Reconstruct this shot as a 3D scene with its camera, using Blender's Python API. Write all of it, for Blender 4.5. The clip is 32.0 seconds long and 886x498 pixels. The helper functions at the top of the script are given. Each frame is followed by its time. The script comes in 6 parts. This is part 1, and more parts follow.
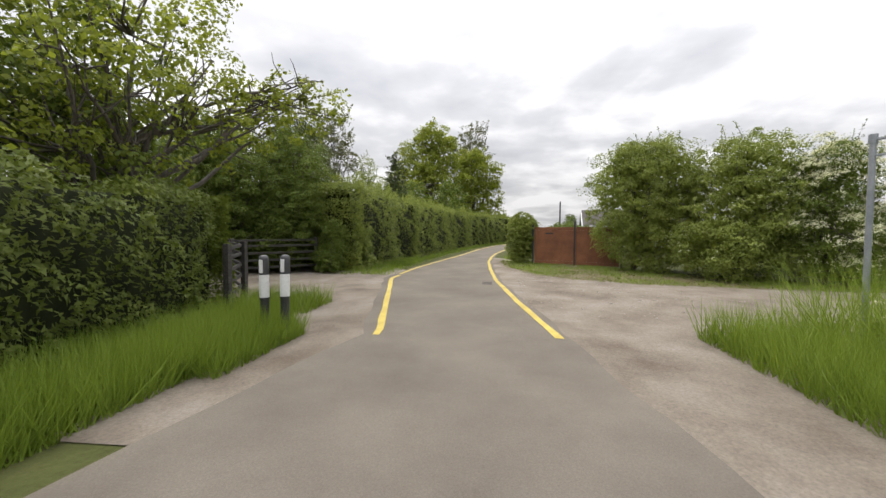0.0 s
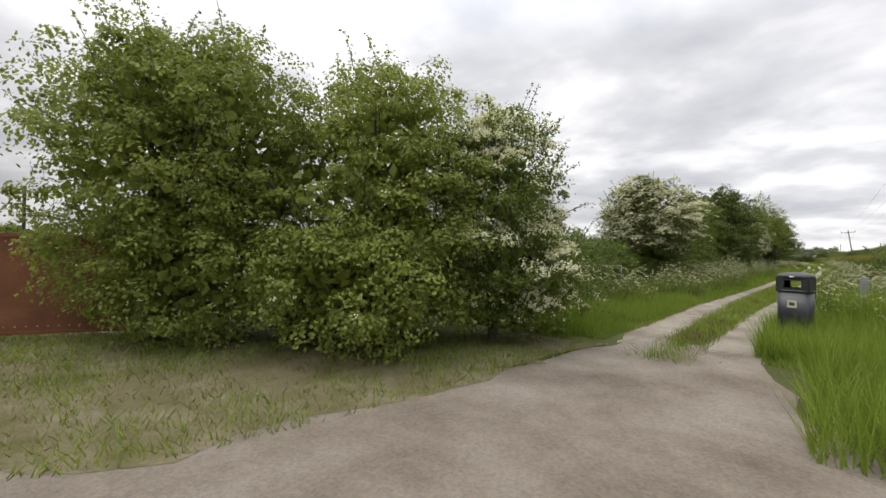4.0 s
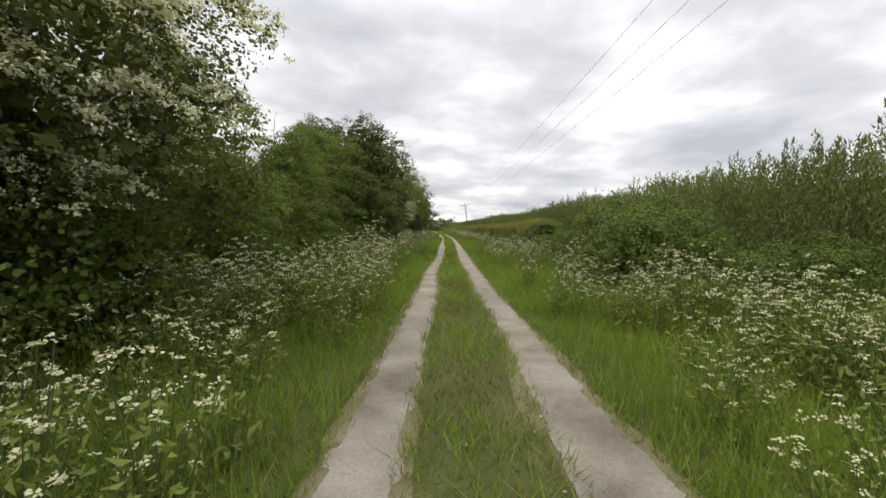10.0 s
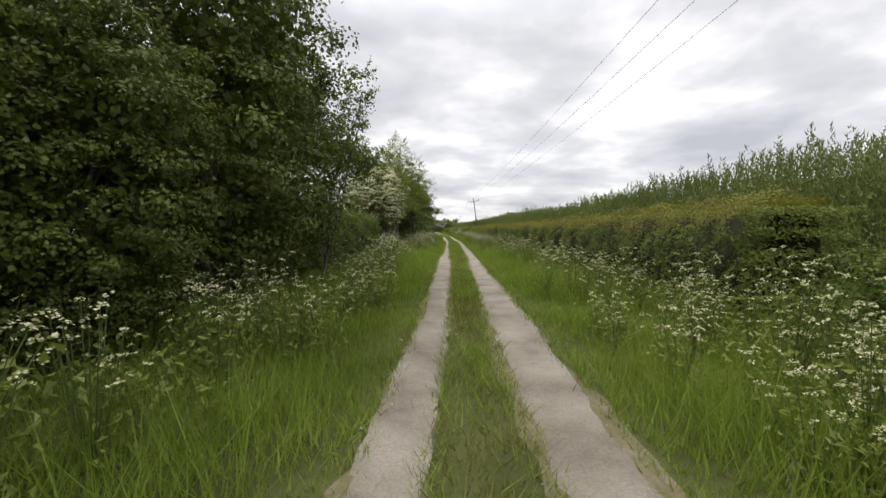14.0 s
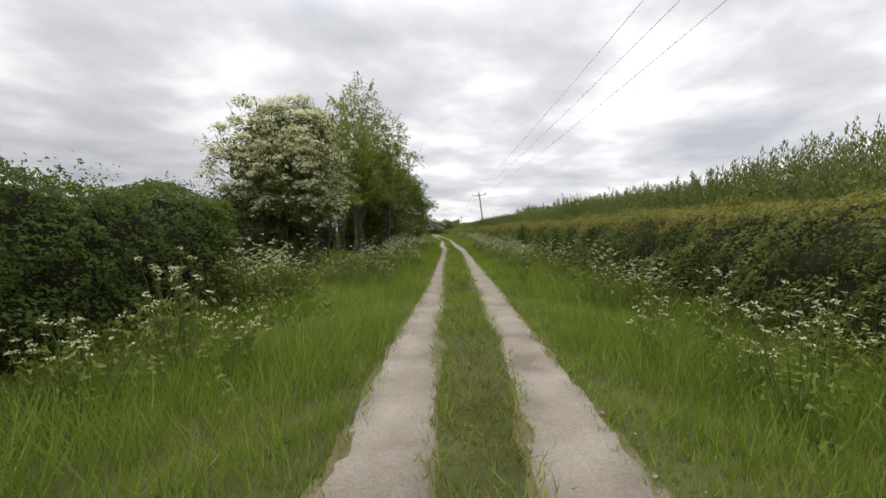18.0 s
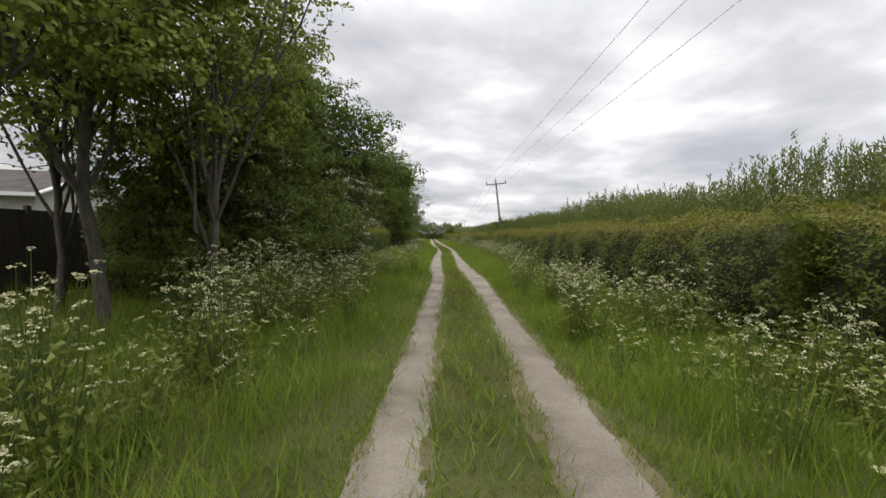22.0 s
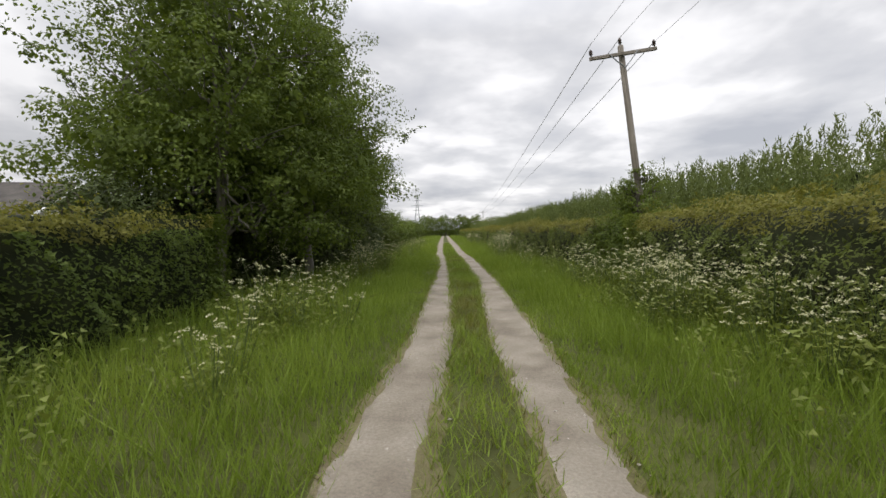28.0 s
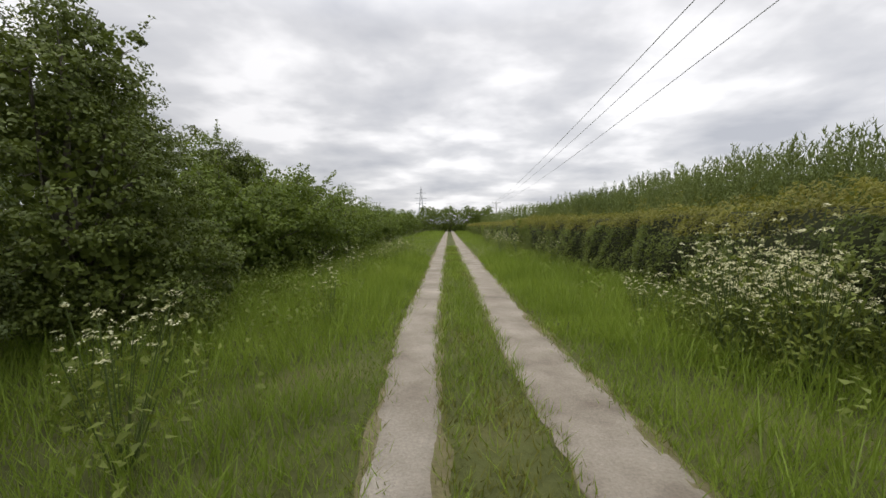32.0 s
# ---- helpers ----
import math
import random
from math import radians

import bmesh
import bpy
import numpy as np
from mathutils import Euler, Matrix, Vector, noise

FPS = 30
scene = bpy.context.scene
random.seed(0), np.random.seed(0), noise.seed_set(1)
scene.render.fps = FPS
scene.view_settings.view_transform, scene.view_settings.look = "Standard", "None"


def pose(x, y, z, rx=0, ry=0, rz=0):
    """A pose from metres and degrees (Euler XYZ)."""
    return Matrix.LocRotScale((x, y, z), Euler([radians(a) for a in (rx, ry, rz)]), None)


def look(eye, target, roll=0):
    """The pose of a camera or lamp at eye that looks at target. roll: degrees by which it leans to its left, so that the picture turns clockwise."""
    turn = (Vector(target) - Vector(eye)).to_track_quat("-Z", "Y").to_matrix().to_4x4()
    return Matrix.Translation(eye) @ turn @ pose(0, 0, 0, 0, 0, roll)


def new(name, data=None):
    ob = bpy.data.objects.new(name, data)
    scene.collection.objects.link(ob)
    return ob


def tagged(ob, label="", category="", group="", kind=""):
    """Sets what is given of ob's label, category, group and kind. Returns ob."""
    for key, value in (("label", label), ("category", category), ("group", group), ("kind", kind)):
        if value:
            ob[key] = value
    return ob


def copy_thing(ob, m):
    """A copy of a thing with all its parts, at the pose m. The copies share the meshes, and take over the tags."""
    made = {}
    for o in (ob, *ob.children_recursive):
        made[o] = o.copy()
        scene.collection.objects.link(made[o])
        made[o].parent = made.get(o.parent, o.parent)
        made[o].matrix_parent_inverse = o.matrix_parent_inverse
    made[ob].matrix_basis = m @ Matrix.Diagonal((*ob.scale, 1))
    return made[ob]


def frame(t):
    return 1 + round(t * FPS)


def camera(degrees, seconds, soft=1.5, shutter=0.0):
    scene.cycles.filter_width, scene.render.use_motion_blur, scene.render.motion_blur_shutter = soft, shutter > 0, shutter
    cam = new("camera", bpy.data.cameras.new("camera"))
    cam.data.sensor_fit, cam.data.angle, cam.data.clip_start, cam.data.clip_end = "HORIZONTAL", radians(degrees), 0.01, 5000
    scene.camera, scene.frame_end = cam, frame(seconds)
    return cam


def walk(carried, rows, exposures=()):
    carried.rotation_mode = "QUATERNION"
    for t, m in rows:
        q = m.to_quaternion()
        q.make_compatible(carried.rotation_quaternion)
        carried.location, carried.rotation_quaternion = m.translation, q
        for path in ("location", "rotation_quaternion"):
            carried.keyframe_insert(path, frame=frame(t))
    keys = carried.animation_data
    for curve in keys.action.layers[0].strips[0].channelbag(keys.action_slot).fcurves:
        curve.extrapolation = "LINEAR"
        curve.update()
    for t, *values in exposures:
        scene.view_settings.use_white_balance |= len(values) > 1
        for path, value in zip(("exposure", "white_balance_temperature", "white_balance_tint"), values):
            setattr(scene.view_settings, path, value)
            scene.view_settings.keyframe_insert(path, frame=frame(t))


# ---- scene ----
cam = camera(94.5, 32.0)
PATH = [
    (0, (11.512, -19.382, 1.651), (1.625, -20.807, 1.205), 0.19),
    (0.5, (9.881, -19.519, 1.651), (-0.045, -20.654, 1.221), -0.06),
    (1, (8.306, -19.553, 1.652), (-1.658, -20.236, 1.164), -0.19),
    (1.5, (6.866, -19.412, 1.656), (-3.118, -19.270, 1.106), -0.60),
    (2, (5.595, -19.048, 1.649), (-4.272, -17.589, 0.936), -1.85),
    (2.5, (4.471, -18.463, 1.627), (-4.954, -15.261, 0.673), -3.42),
    (3, (3.474, -17.695, 1.644), (-5.141, -12.700, 0.726), -1.02),
    (3.5, (2.633, -16.867, 1.650), (-5.137, -10.582, 1.308), -0.27),
    (4, (1.917, -15.911, 1.634), (-4.799, -8.502, 1.715), 1.02),
    (4.5, (1.334, -14.685, 1.657), (-4.097, -6.292, 1.425), 1.83),
    (5, (0.799, -13.213, 1.650), (-3.348, -4.127, 1.154), 0.00),
    (5.5, (0.377, -11.573, 1.650), (-2.600, -2.039, 1.154), 0.00),
    (6, (0.087, -9.861, 1.650), (-1.903, -0.074, 1.154), 0.00),
    (6.5, (-0.088, -8.182, 1.673), (-1.345, 1.726, 1.159), -0.16),
    (7, (-0.177, -6.633, 1.658), (-1.044, 3.314, 1.108), -0.37),
    (7.5, (-0.188, -5.052, 1.654), (-0.688, 4.918, 1.056), -0.47),
    (8, (-0.160, -3.401, 1.658), (-0.308, 6.583, 1.119), 0.01),
    (8.5, (-0.087, -1.709, 1.648), (-0.035, 8.276, 1.102), -0.07),
    (9, (0.000, 0.000, 1.634), (0.153, 9.981, 1.033), 0.10),
    (9.5, (0.072, 1.736, 1.623), (0.287, 11.716, 1.016), 0.76),
    (10, (0.120, 3.555, 1.651), (0.311, 13.540, 1.143), 0.74),
    (10.5, (0.155, 5.467, 1.649), (0.309, 15.457, 1.225), 0.89),
    (11, (0.209, 7.486, 1.653), (0.337, 17.465, 1.025), 0.55),
    (11.5, (0.268, 9.559, 1.645), (0.375, 19.533, 0.942), -0.54),
    (12, (0.324, 11.620, 1.639), (0.401, 21.598, 0.982), -1.40),
    (12.5, (0.374, 13.608, 1.646), (0.447, 23.598, 1.196), -1.24),
    (13, (0.423, 15.555, 1.650), (0.506, 25.547, 1.236), -0.12),
    (13.5, (0.470, 17.463, 1.649), (0.538, 27.455, 1.246), 0.34),
    (14, (0.520, 19.340, 1.650), (0.582, 29.328, 1.162), 0.12),
    (14.5, (0.581, 21.201, 1.650), (0.672, 31.186, 1.121), -0.06),
    (15, (0.666, 23.070, 1.650), (0.868, 33.055, 1.154), 0.00),
    (15.5, (0.756, 24.977, 1.650), (1.003, 34.961, 1.154), 0.00),
    (16, (0.832, 26.952, 1.650), (1.013, 36.938, 1.154), 0.00),
    (16.5, (0.891, 29.024, 1.663), (0.949, 39.013, 1.205), -1.77),
    (17, (0.976, 31.224, 1.666), (1.019, 41.214, 1.233), -1.30),
    (17.5, (1.062, 33.524, 1.660), (1.098, 43.512, 1.177), -0.47),
    (18, (1.143, 35.894, 1.652), (1.171, 45.884, 1.207), -0.55),
    (18.5, (1.217, 38.315, 1.644), (1.237, 48.304, 1.176), -0.13),
    (19, (1.278, 40.801, 1.644), (1.277, 50.788, 1.128), 0.45),
    (19.5, (1.331, 43.384, 1.647), (1.305, 53.371, 1.148), -0.10),
    (20, (1.380, 46.022, 1.650), (1.334, 56.014, 1.262), -0.20),
    (20.5, (1.424, 48.666, 1.650), (1.373, 58.661, 1.334), -0.52),
    (21, (1.462, 51.307, 1.655), (1.435, 61.293, 1.132), 0.16),
    (21.5, (1.492, 53.955, 1.646), (1.500, 63.944, 1.190), 1.00),
    (22, (1.528, 56.568, 1.645), (1.551, 66.563, 1.313), 1.09),
    (22.5, (1.565, 59.117, 1.645), (1.628, 69.106, 1.177), 1.15),
    (23, (1.609, 61.586, 1.648), (1.667, 71.574, 1.162), 1.16),
    (23.5, (1.645, 63.962, 1.644), (1.721, 73.944, 1.062), 1.51),
    (24, (1.676, 66.236, 1.638), (1.740, 76.219, 1.069), 1.39),
    (24.5, (1.691, 68.422, 1.635), (1.709, 78.412, 1.188), 0.94),
    (25, (1.688, 70.556, 1.654), (1.675, 80.546, 1.210), 1.09),
    (25.5, (1.686, 72.740, 1.652), (1.595, 82.728, 1.183), 0.54),
    (26, (1.731, 75.117, 1.650), (1.713, 85.105, 1.154), 0.00),
    (26.5, (1.775, 77.649, 1.650), (1.756, 87.636, 1.154), 0.00),
    (27, (1.783, 80.294, 1.650), (1.614, 90.280, 1.154), 0.00),
    (27.5, (1.751, 83.015, 1.651), (1.375, 92.988, 1.017), -0.33),
    (28, (1.758, 85.781, 1.655), (1.402, 95.765, 1.219), -1.03),
    (28.5, (1.752, 88.560, 1.649), (1.409, 98.543, 1.169), -1.22),
    (29, (1.723, 91.354, 1.644), (1.409, 101.342, 1.282), -0.21),
    (29.5, (1.692, 94.155, 1.646), (1.382, 104.140, 1.185), -0.14),
    (30, (1.634, 96.987, 1.653), (1.302, 106.967, 1.117), 0.30),
    (30.5, (1.549, 99.864, 1.657), (1.206, 109.845, 1.146), 0.62),
    (31, (1.428, 102.780, 1.663), (1.060, 112.764, 1.247), 0.28),
    (31.5, (1.303, 105.676, 1.652), (0.897, 115.658, 1.210), -0.54),
    (32, (1.164, 108.561, 1.656), (0.694, 118.534, 1.084), -0.27),
]
walk(cam, [(t, look(eye, target, roll)) for t, eye, target, roll in PATH], exposures=[(0, 0.28), (1.2, 0.2), (2.8, 0.0), (16, 0.0), (20, -0.08), (32, -0.08)])

# ---- world, sun ----
SUN_ELEV, SUN_ROT = radians(54), radians(232)
world = bpy.data.worlds.new("overcast_sky")
scene.world = world
world.use_nodes = True
wn, wl = world.node_tree.nodes, world.node_tree.links
wn.clear()


def wnode(kind, **values):
    n = wn.new(kind)
    for key, value in values.items():
        n.inputs[key].default_value = value
    return n


def sky_math(op, a, b):
    n = wn.new("ShaderNodeMath")
    n.operation = op
    for slot, v in enumerate((a, b)):
        if isinstance(v, (int, float)):
            n.inputs[slot].default_value = v
        else:
            wl.new(v, n.inputs[slot])
    return n.outputs[0]


sky = wn.new("ShaderNodeTexSky")
sky.sky_type, sky.sun_disc = "NISHITA", False
sky.sun_elevation, sky.sun_rotation = SUN_ELEV, SUN_ROT
sky.air_density, sky.dust_density = 1.0, 3.0
coord = wn.new("ShaderNodeTexCoord")
sep = wn.new("ShaderNodeSeparateXYZ")
wl.new(coord.outputs["Generated"], sep.inputs[0])
up = sky_math("MAXIMUM", sep.outputs[2], 0.0)
deep = sky_math("ADD", up, 0.17)
flat = wn.new("ShaderNodeCombineXYZ")
wl.new(sky_math("DIVIDE", sep.outputs[0], deep), flat.inputs[0])
wl.new(sky_math("DIVIDE", sep.outputs[1], deep), flat.inputs[1])
clouds = wnode("ShaderNodeTexNoise", Scale=1.5, Detail=5.0, Roughness=0.50, Distortion=0.1)
wl.new(flat.outputs[0], clouds.inputs["Vector"])
broad = wnode("ShaderNodeTexNoise", Scale=0.55, Detail=3.0, Roughness=0.5)
wl.new(flat.outputs[0], broad.inputs["Vector"])
both = sky_math("ADD", sky_math("MULTIPLY", clouds.outputs[0], 0.62), sky_math("MULTIPLY", broad.outputs[0], 0.38))
ramp = wn.new("ShaderNodeValToRGB")
wl.new(both, ramp.inputs[0])
ramp.color_ramp.elements[0].position, ramp.color_ramp.elements[0].color = 0.36, (0.52, 0.53, 0.575, 1)
ramp.color_ramp.elements[1].position, ramp.color_ramp.elements[1].color = 0.57, (1.06, 1.045, 1.055, 1)
mid = ramp.color_ramp.elements.new(0.49)
mid.color = (0.755, 0.752, 0.775, 1)
tint = wn.new("ShaderNodeMix")
tint.data_type, tint.blend_type = "RGBA", "MIX"
tint.inputs[0].default_value = 0.90
scaled = wn.new("ShaderNodeVectorMath")
scaled.operation = "SCALE"
scaled.inputs["Scale"].default_value = 0.10
wl.new(sky.outputs[0], scaled.inputs[0])
wl.new(scaled.outputs[0], tint.inputs[6])
wl.new(ramp.outputs[0], tint.inputs[7])
back = wn.new("ShaderNodeBackground")
back.inputs[1].default_value = 1.15
west = sky_math("MULTIPLY", sky_math("MAXIMUM", sky_math("MULTIPLY", sep.outputs[0], -1.0), 0.0), sky_math("MAXIMUM", sky_math("SUBTRACT", 1.0, sky_math("MULTIPLY", up, 2.0)), 0.0))
dim = wn.new("ShaderNodeVectorMath")
dim.operation = "SCALE"
wl.new(tint.outputs[2], dim.inputs[0])
# an overcast sky brightens towards the zenith
zenith = sky_math("MULTIPLY", sky_math("MAXIMUM", sky_math("SUBTRACT", up, 0.42), 0.0), 4.4)
wl.new(sky_math("ADD", sky_math("SUBTRACT", 1.0, sky_math("MULTIPLY", west, 0.42)), zenith), dim.inputs["Scale"])
wl.new(dim.outputs[0], back.inputs[0])
wout = wn.new("ShaderNodeOutputWorld")
wl.new(back.outputs[0], wout.inputs[0])

sun_data = bpy.data.lights.new("sun", "SUN")
sun_data.energy, sun_data.angle, sun_data.color = 1.1, radians(25), (1.0, 0.96, 0.9)
sun = new("sun", sun_data)
sun.matrix_world = look((30 * math.sin(SUN_ROT), 30 * math.cos(SUN_ROT), 40), (0, 0, 0))

# ---- materials ----


def mat_base(name, rough=0.7, metal=0.0):
    m = bpy.data.materials.new(name)
    m.use_nodes = True
    nt = m.node_tree
    b = nt.nodes["Principled BSDF"]
    b.inputs["Roughness"].default_value, b.inputs["Metallic"].default_value = rough, metal
    return m, nt, b


def ramp_node(nt, stops):
    r = nt.nodes.new("ShaderNodeValToRGB")
    e = r.color_ramp.elements
    while len(e) < len(stops):
        e.new(0.5)
    for el, (pos, col) in zip(e, stops):
        el.position, el.color = pos, (*col, 1)
    return r


def noise_node(nt, scale, detail=4.0, rough=0.6, source="Object"):
    c = nt.nodes.new("ShaderNodeTexCoord")
    n = nt.nodes.new("ShaderNodeTexNoise")
    n.inputs["Scale"].default_value, n.inputs["Detail"].default_value, n.inputs["Roughness"].default_value = scale, detail, rough
    nt.links.new(c.outputs[source], n.inputs["Vector"])
    return n


def mixed(nt, a, b, fac, how="MIX"):
    m = nt.nodes.new("ShaderNodeMix")
    m.data_type, m.blend_type = "RGBA", how
    for slot, v in ((0, fac), (6, a), (7, b)):
        if isinstance(v, (int, float)):
            m.inputs[slot].default_value = v
        elif isinstance(v, tuple):
            m.inputs[slot].default_value = (*v, 1)
        else:
            nt.links.new(v, m.inputs[slot])
    return m.outputs[2]


def add_bump(nt, b, height, strength, distance=0.01):
    n = nt.nodes.new("ShaderNodeBump")
    n.inputs["Strength"].default_value, n.inputs["Distance"].default_value = strength, distance
    nt.links.new(height, n.inputs["Height"])
    nt.links.new(n.outputs[0], b.inputs["Normal"])


def foliage(name, dark, middle, light, glow=0.45, patch=1.5, rough=0.5):
    """Leaves: hue differs leaf by leaf and in broad patches; light comes through."""
    m, nt, b = mat_base(name, rough)
    geo = nt.nodes.new("ShaderNodeNewGeometry")
    r = ramp_node(nt, [(0.05, dark), (0.5, middle), (0.95, light)])
    n = noise_node(nt, patch, 3.0)
    add = nt.nodes.new("ShaderNodeMath")
    add.operation = "MULTIPLY_ADD"
    add.inputs[1].default_value, add.inputs[2].default_value = 0.28, 0.06
    nt.links.new(geo.outputs["Random Per Island"], add.inputs[0])
    more = nt.nodes.new("ShaderNodeMath")
    more.operation = "MULTIPLY_ADD"
    more.inputs[1].default_value = 0.9
    nt.links.new(n.outputs[0], more.inputs[0])
    shift = nt.nodes.new("ShaderNodeMath")
    shift.operation = "SUBTRACT"
    shift.inputs[1].default_value = 0.2
    nt.links.new(add.outputs[0], shift.inputs[0])
    nt.links.new(shift.outputs[0], more.inputs[2])
    nt.links.new(more.outputs[0], r.inputs[0])
    nt.links.new(r.outputs[0], b.inputs["Base Color"])
    b.inputs["Specular IOR Level"].default_value = 0.18
    tr = nt.nodes.new("ShaderNodeBsdfTranslucent")
    nt.links.new(mixed(nt, r.outputs[0], (1.0, 1.0, 0.25), 0.45, "MULTIPLY"), tr.inputs[0])
    mx = nt.nodes.new("ShaderNodeMixShader")
    mx.inputs[0].default_value = glow
    nt.links.new(b.outputs[0], mx.inputs[1])
    nt.links.new(tr.outputs[0], mx.inputs[2])
    nt.links.new(mx.outputs[0], nt.nodes["Material Output"].inputs[0])
    return m


def surface(name, stops, scale, rough=0.85, metal=0.0, bump=0.4, bump_scale=None, fine=None, distance=0.01):
    """A matt or metal surface with broad stains, fine grain and relief."""
    m, nt, b = mat_base(name, rough, metal)
    if rough > 0.84:
        b.inputs["Specular IOR Level"].default_value = 0.12
    n = noise_node(nt, scale, 6.0)
    r = ramp_node(nt, stops)
    nt.links.new(n.outputs[0], r.inputs[0])
    col = r.outputs[0]
    g = noise_node(nt, bump_scale or scale * 12, 5.0, 0.7)
    fr = ramp_node(nt, [(0.3, (0.62, 0.62, 0.62)), (0.7, (1.15, 1.15, 1.15))])
    nt.links.new(g.outputs[0], fr.inputs[0])
    col = mixed(nt, col, fr.outputs[0], 0.6 if fine is None else fine, "MULTIPLY")
    nt.links.new(col, b.inputs["Base Color"])
    add_bump(nt, b, g.outputs[0], bump, distance)
    return m


def grain(name, stops, along=(1, 1, 0.05), scale=20, rough=0.8, bump=0.5):
    """Wood or bark: noise drawn out along one axis."""
    m, nt, b = mat_base(name, rough)
    c = nt.nodes.new("ShaderNodeTexCoord")
    mp = nt.nodes.new("ShaderNodeMapping")
    mp.inputs["Scale"].default_value = along
    nt.links.new(c.outputs["Object"], mp.inputs[0])
    n = nt.nodes.new("ShaderNodeTexNoise")
    n.inputs["Scale"].default_value, n.inputs["Detail"].default_value = scale, 6
    nt.links.new(mp.outputs[0], n.inputs[0])
    r = ramp_node(nt, stops)
    nt.links.new(n.outputs[0], r.inputs[0])
    big = noise_node(nt, 1.3, 3.0)
    br = ramp_node(nt, [(0.3, (0.7, 0.7, 0.7)), (0.7, (1.1, 1.1, 1.1))])
    nt.links.new(big.outputs[0], br.inputs[0])
    nt.links.new(mixed(nt, r.outputs[0], br.outputs[0], 0.7, "MULTIPLY"), b.inputs["Base Color"])
    add_bump(nt, b, n.outputs[0], bump)
    return m


LEAF_TREE = foliage("leaf_tree", (0.0528, 0.0757, 0.0154), (0.117, 0.159, 0.0281), (0.216, 0.255, 0.0501))
LEAF_BRIGHT = foliage("leaf_bright", (0.0949, 0.122, 0.0273), (0.204, 0.245, 0.0501), (0.351, 0.376, 0.0875))
LEAF_MID = foliage("leaf_mid_green", (0.0413, 0.0626, 0.0131), (0.095, 0.132, 0.0231), (0.175, 0.223, 0.0427))
LEAF_YELLOW = foliage("leaf_yellow_green", (0.113, 0.136, 0.0222), (0.223, 0.26, 0.0397), (0.359, 0.376, 0.0711), 0.6)
# dark leaf: the conifer's own colour, painted-in shade on the undergrowth
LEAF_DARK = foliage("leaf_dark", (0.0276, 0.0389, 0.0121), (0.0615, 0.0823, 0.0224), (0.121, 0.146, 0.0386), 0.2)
# a darkened leaf green, with the hedgerow's shade painted in
LEAF_SHADED = foliage("leaf_shaded_green", (0.0388, 0.0529, 0.0119), (0.0866, 0.112, 0.0214), (0.162, 0.192, 0.0375), 0.3)
LEAF_HAW = foliage("leaf_hawthorn", (0.0448, 0.0572, 0.0165), (0.0951, 0.114, 0.0281), (0.158, 0.176, 0.0446))
LEAF_HEDGE = foliage("leaf_hedge", (0.0553, 0.0767, 0.0162), (0.12, 0.153, 0.0275), (0.2, 0.227, 0.0485))
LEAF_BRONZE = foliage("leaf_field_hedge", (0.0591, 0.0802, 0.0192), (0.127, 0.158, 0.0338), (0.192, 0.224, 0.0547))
LEAF_OLIVE = foliage("leaf_hedge_new_growth", (0.0948, 0.0933, 0.021), (0.177, 0.175, 0.0335), (0.251, 0.24, 0.0499))
LEAF_WILLOW = foliage("leaf_willow", (0.0636, 0.0869, 0.025), (0.123, 0.154, 0.0428), (0.195, 0.22, 0.07), 0.3, 0.15)
LEAF_PALE = foliage("leaf_pale", (0.0829, 0.0897, 0.0441), (0.133, 0.141, 0.0657), (0.198, 0.194, 0.102))
LEAF_PURPLE = foliage("leaf_purple", (0.0251, 0.01, 0.0134), (0.0502, 0.0184, 0.0251), (0.0837, 0.0335, 0.0418))
LEAF_GOLD = foliage("leaf_gold", (0.209, 0.181, 0.014), (0.335, 0.279, 0.0209), (0.432, 0.377, 0.0418))
LEAF_SPIKY = foliage("leaf_cordyline", (0.0276, 0.0388, 0.014), (0.0552, 0.0776, 0.0281), (0.111, 0.129, 0.0492), 0.15)
GRASS = foliage("grass_blades", (0.0822, 0.12, 0.0155), (0.165, 0.23, 0.0307), (0.265, 0.321, 0.0565), 0.35, 0.35)
GRASS_SHORT = foliage("grass_worn", (0.0701, 0.0779, 0.0127), (0.127, 0.131, 0.0227), (0.196, 0.181, 0.0499), 0.3, 0.9)
STRAW = foliage("grass_straw", (0.123, 0.106, 0.0446), (0.179, 0.156, 0.0725), (0.234, 0.206, 0.112), 0.3, 0.9)
HERB = foliage("herb_leaf", (0.0755, 0.0977, 0.0206), (0.145, 0.178, 0.0347), (0.226, 0.252, 0.0591), 0.35)
BLOSSOM = foliage("hawthorn_blossom", (0.536, 0.529, 0.347), (0.624, 0.618, 0.437), (0.67, 0.662, 0.514), 0.38, 0.6)
UMBEL = foliage("parsley_flower", (0.352, 0.353, 0.197), (0.463, 0.458, 0.284), (0.542, 0.536, 0.361), 0.3, 0.6)
# cores of hedges and coppice: inner shade is put into these dark colours
FIELD_CORE = surface("field_hedge_dark_core", [(0.3, (0.0193, 0.0231, 0.0108)), (0.7, (0.0468, 0.0532, 0.0252))], 3.0, 0.95, 0, 0.6, 14)
CORE = surface("dark_core_shade", [(0.3, (0.01, 0.013, 0.006)), (0.7, (0.03, 0.036, 0.014))], 3.0, 0.95, 0, 0.6, 14)
BARK = grain("bark", [(0.3, (0.036, 0.0304, 0.0224)), (0.7, (0.108, 0.092, 0.068))], (1, 1, 0.25), 22)
BARK_PALE = grain("bark_pale", [(0.3, (0.088, 0.08, 0.064)), (0.7, (0.192, 0.176, 0.144))], (1, 1, 0.25), 18)
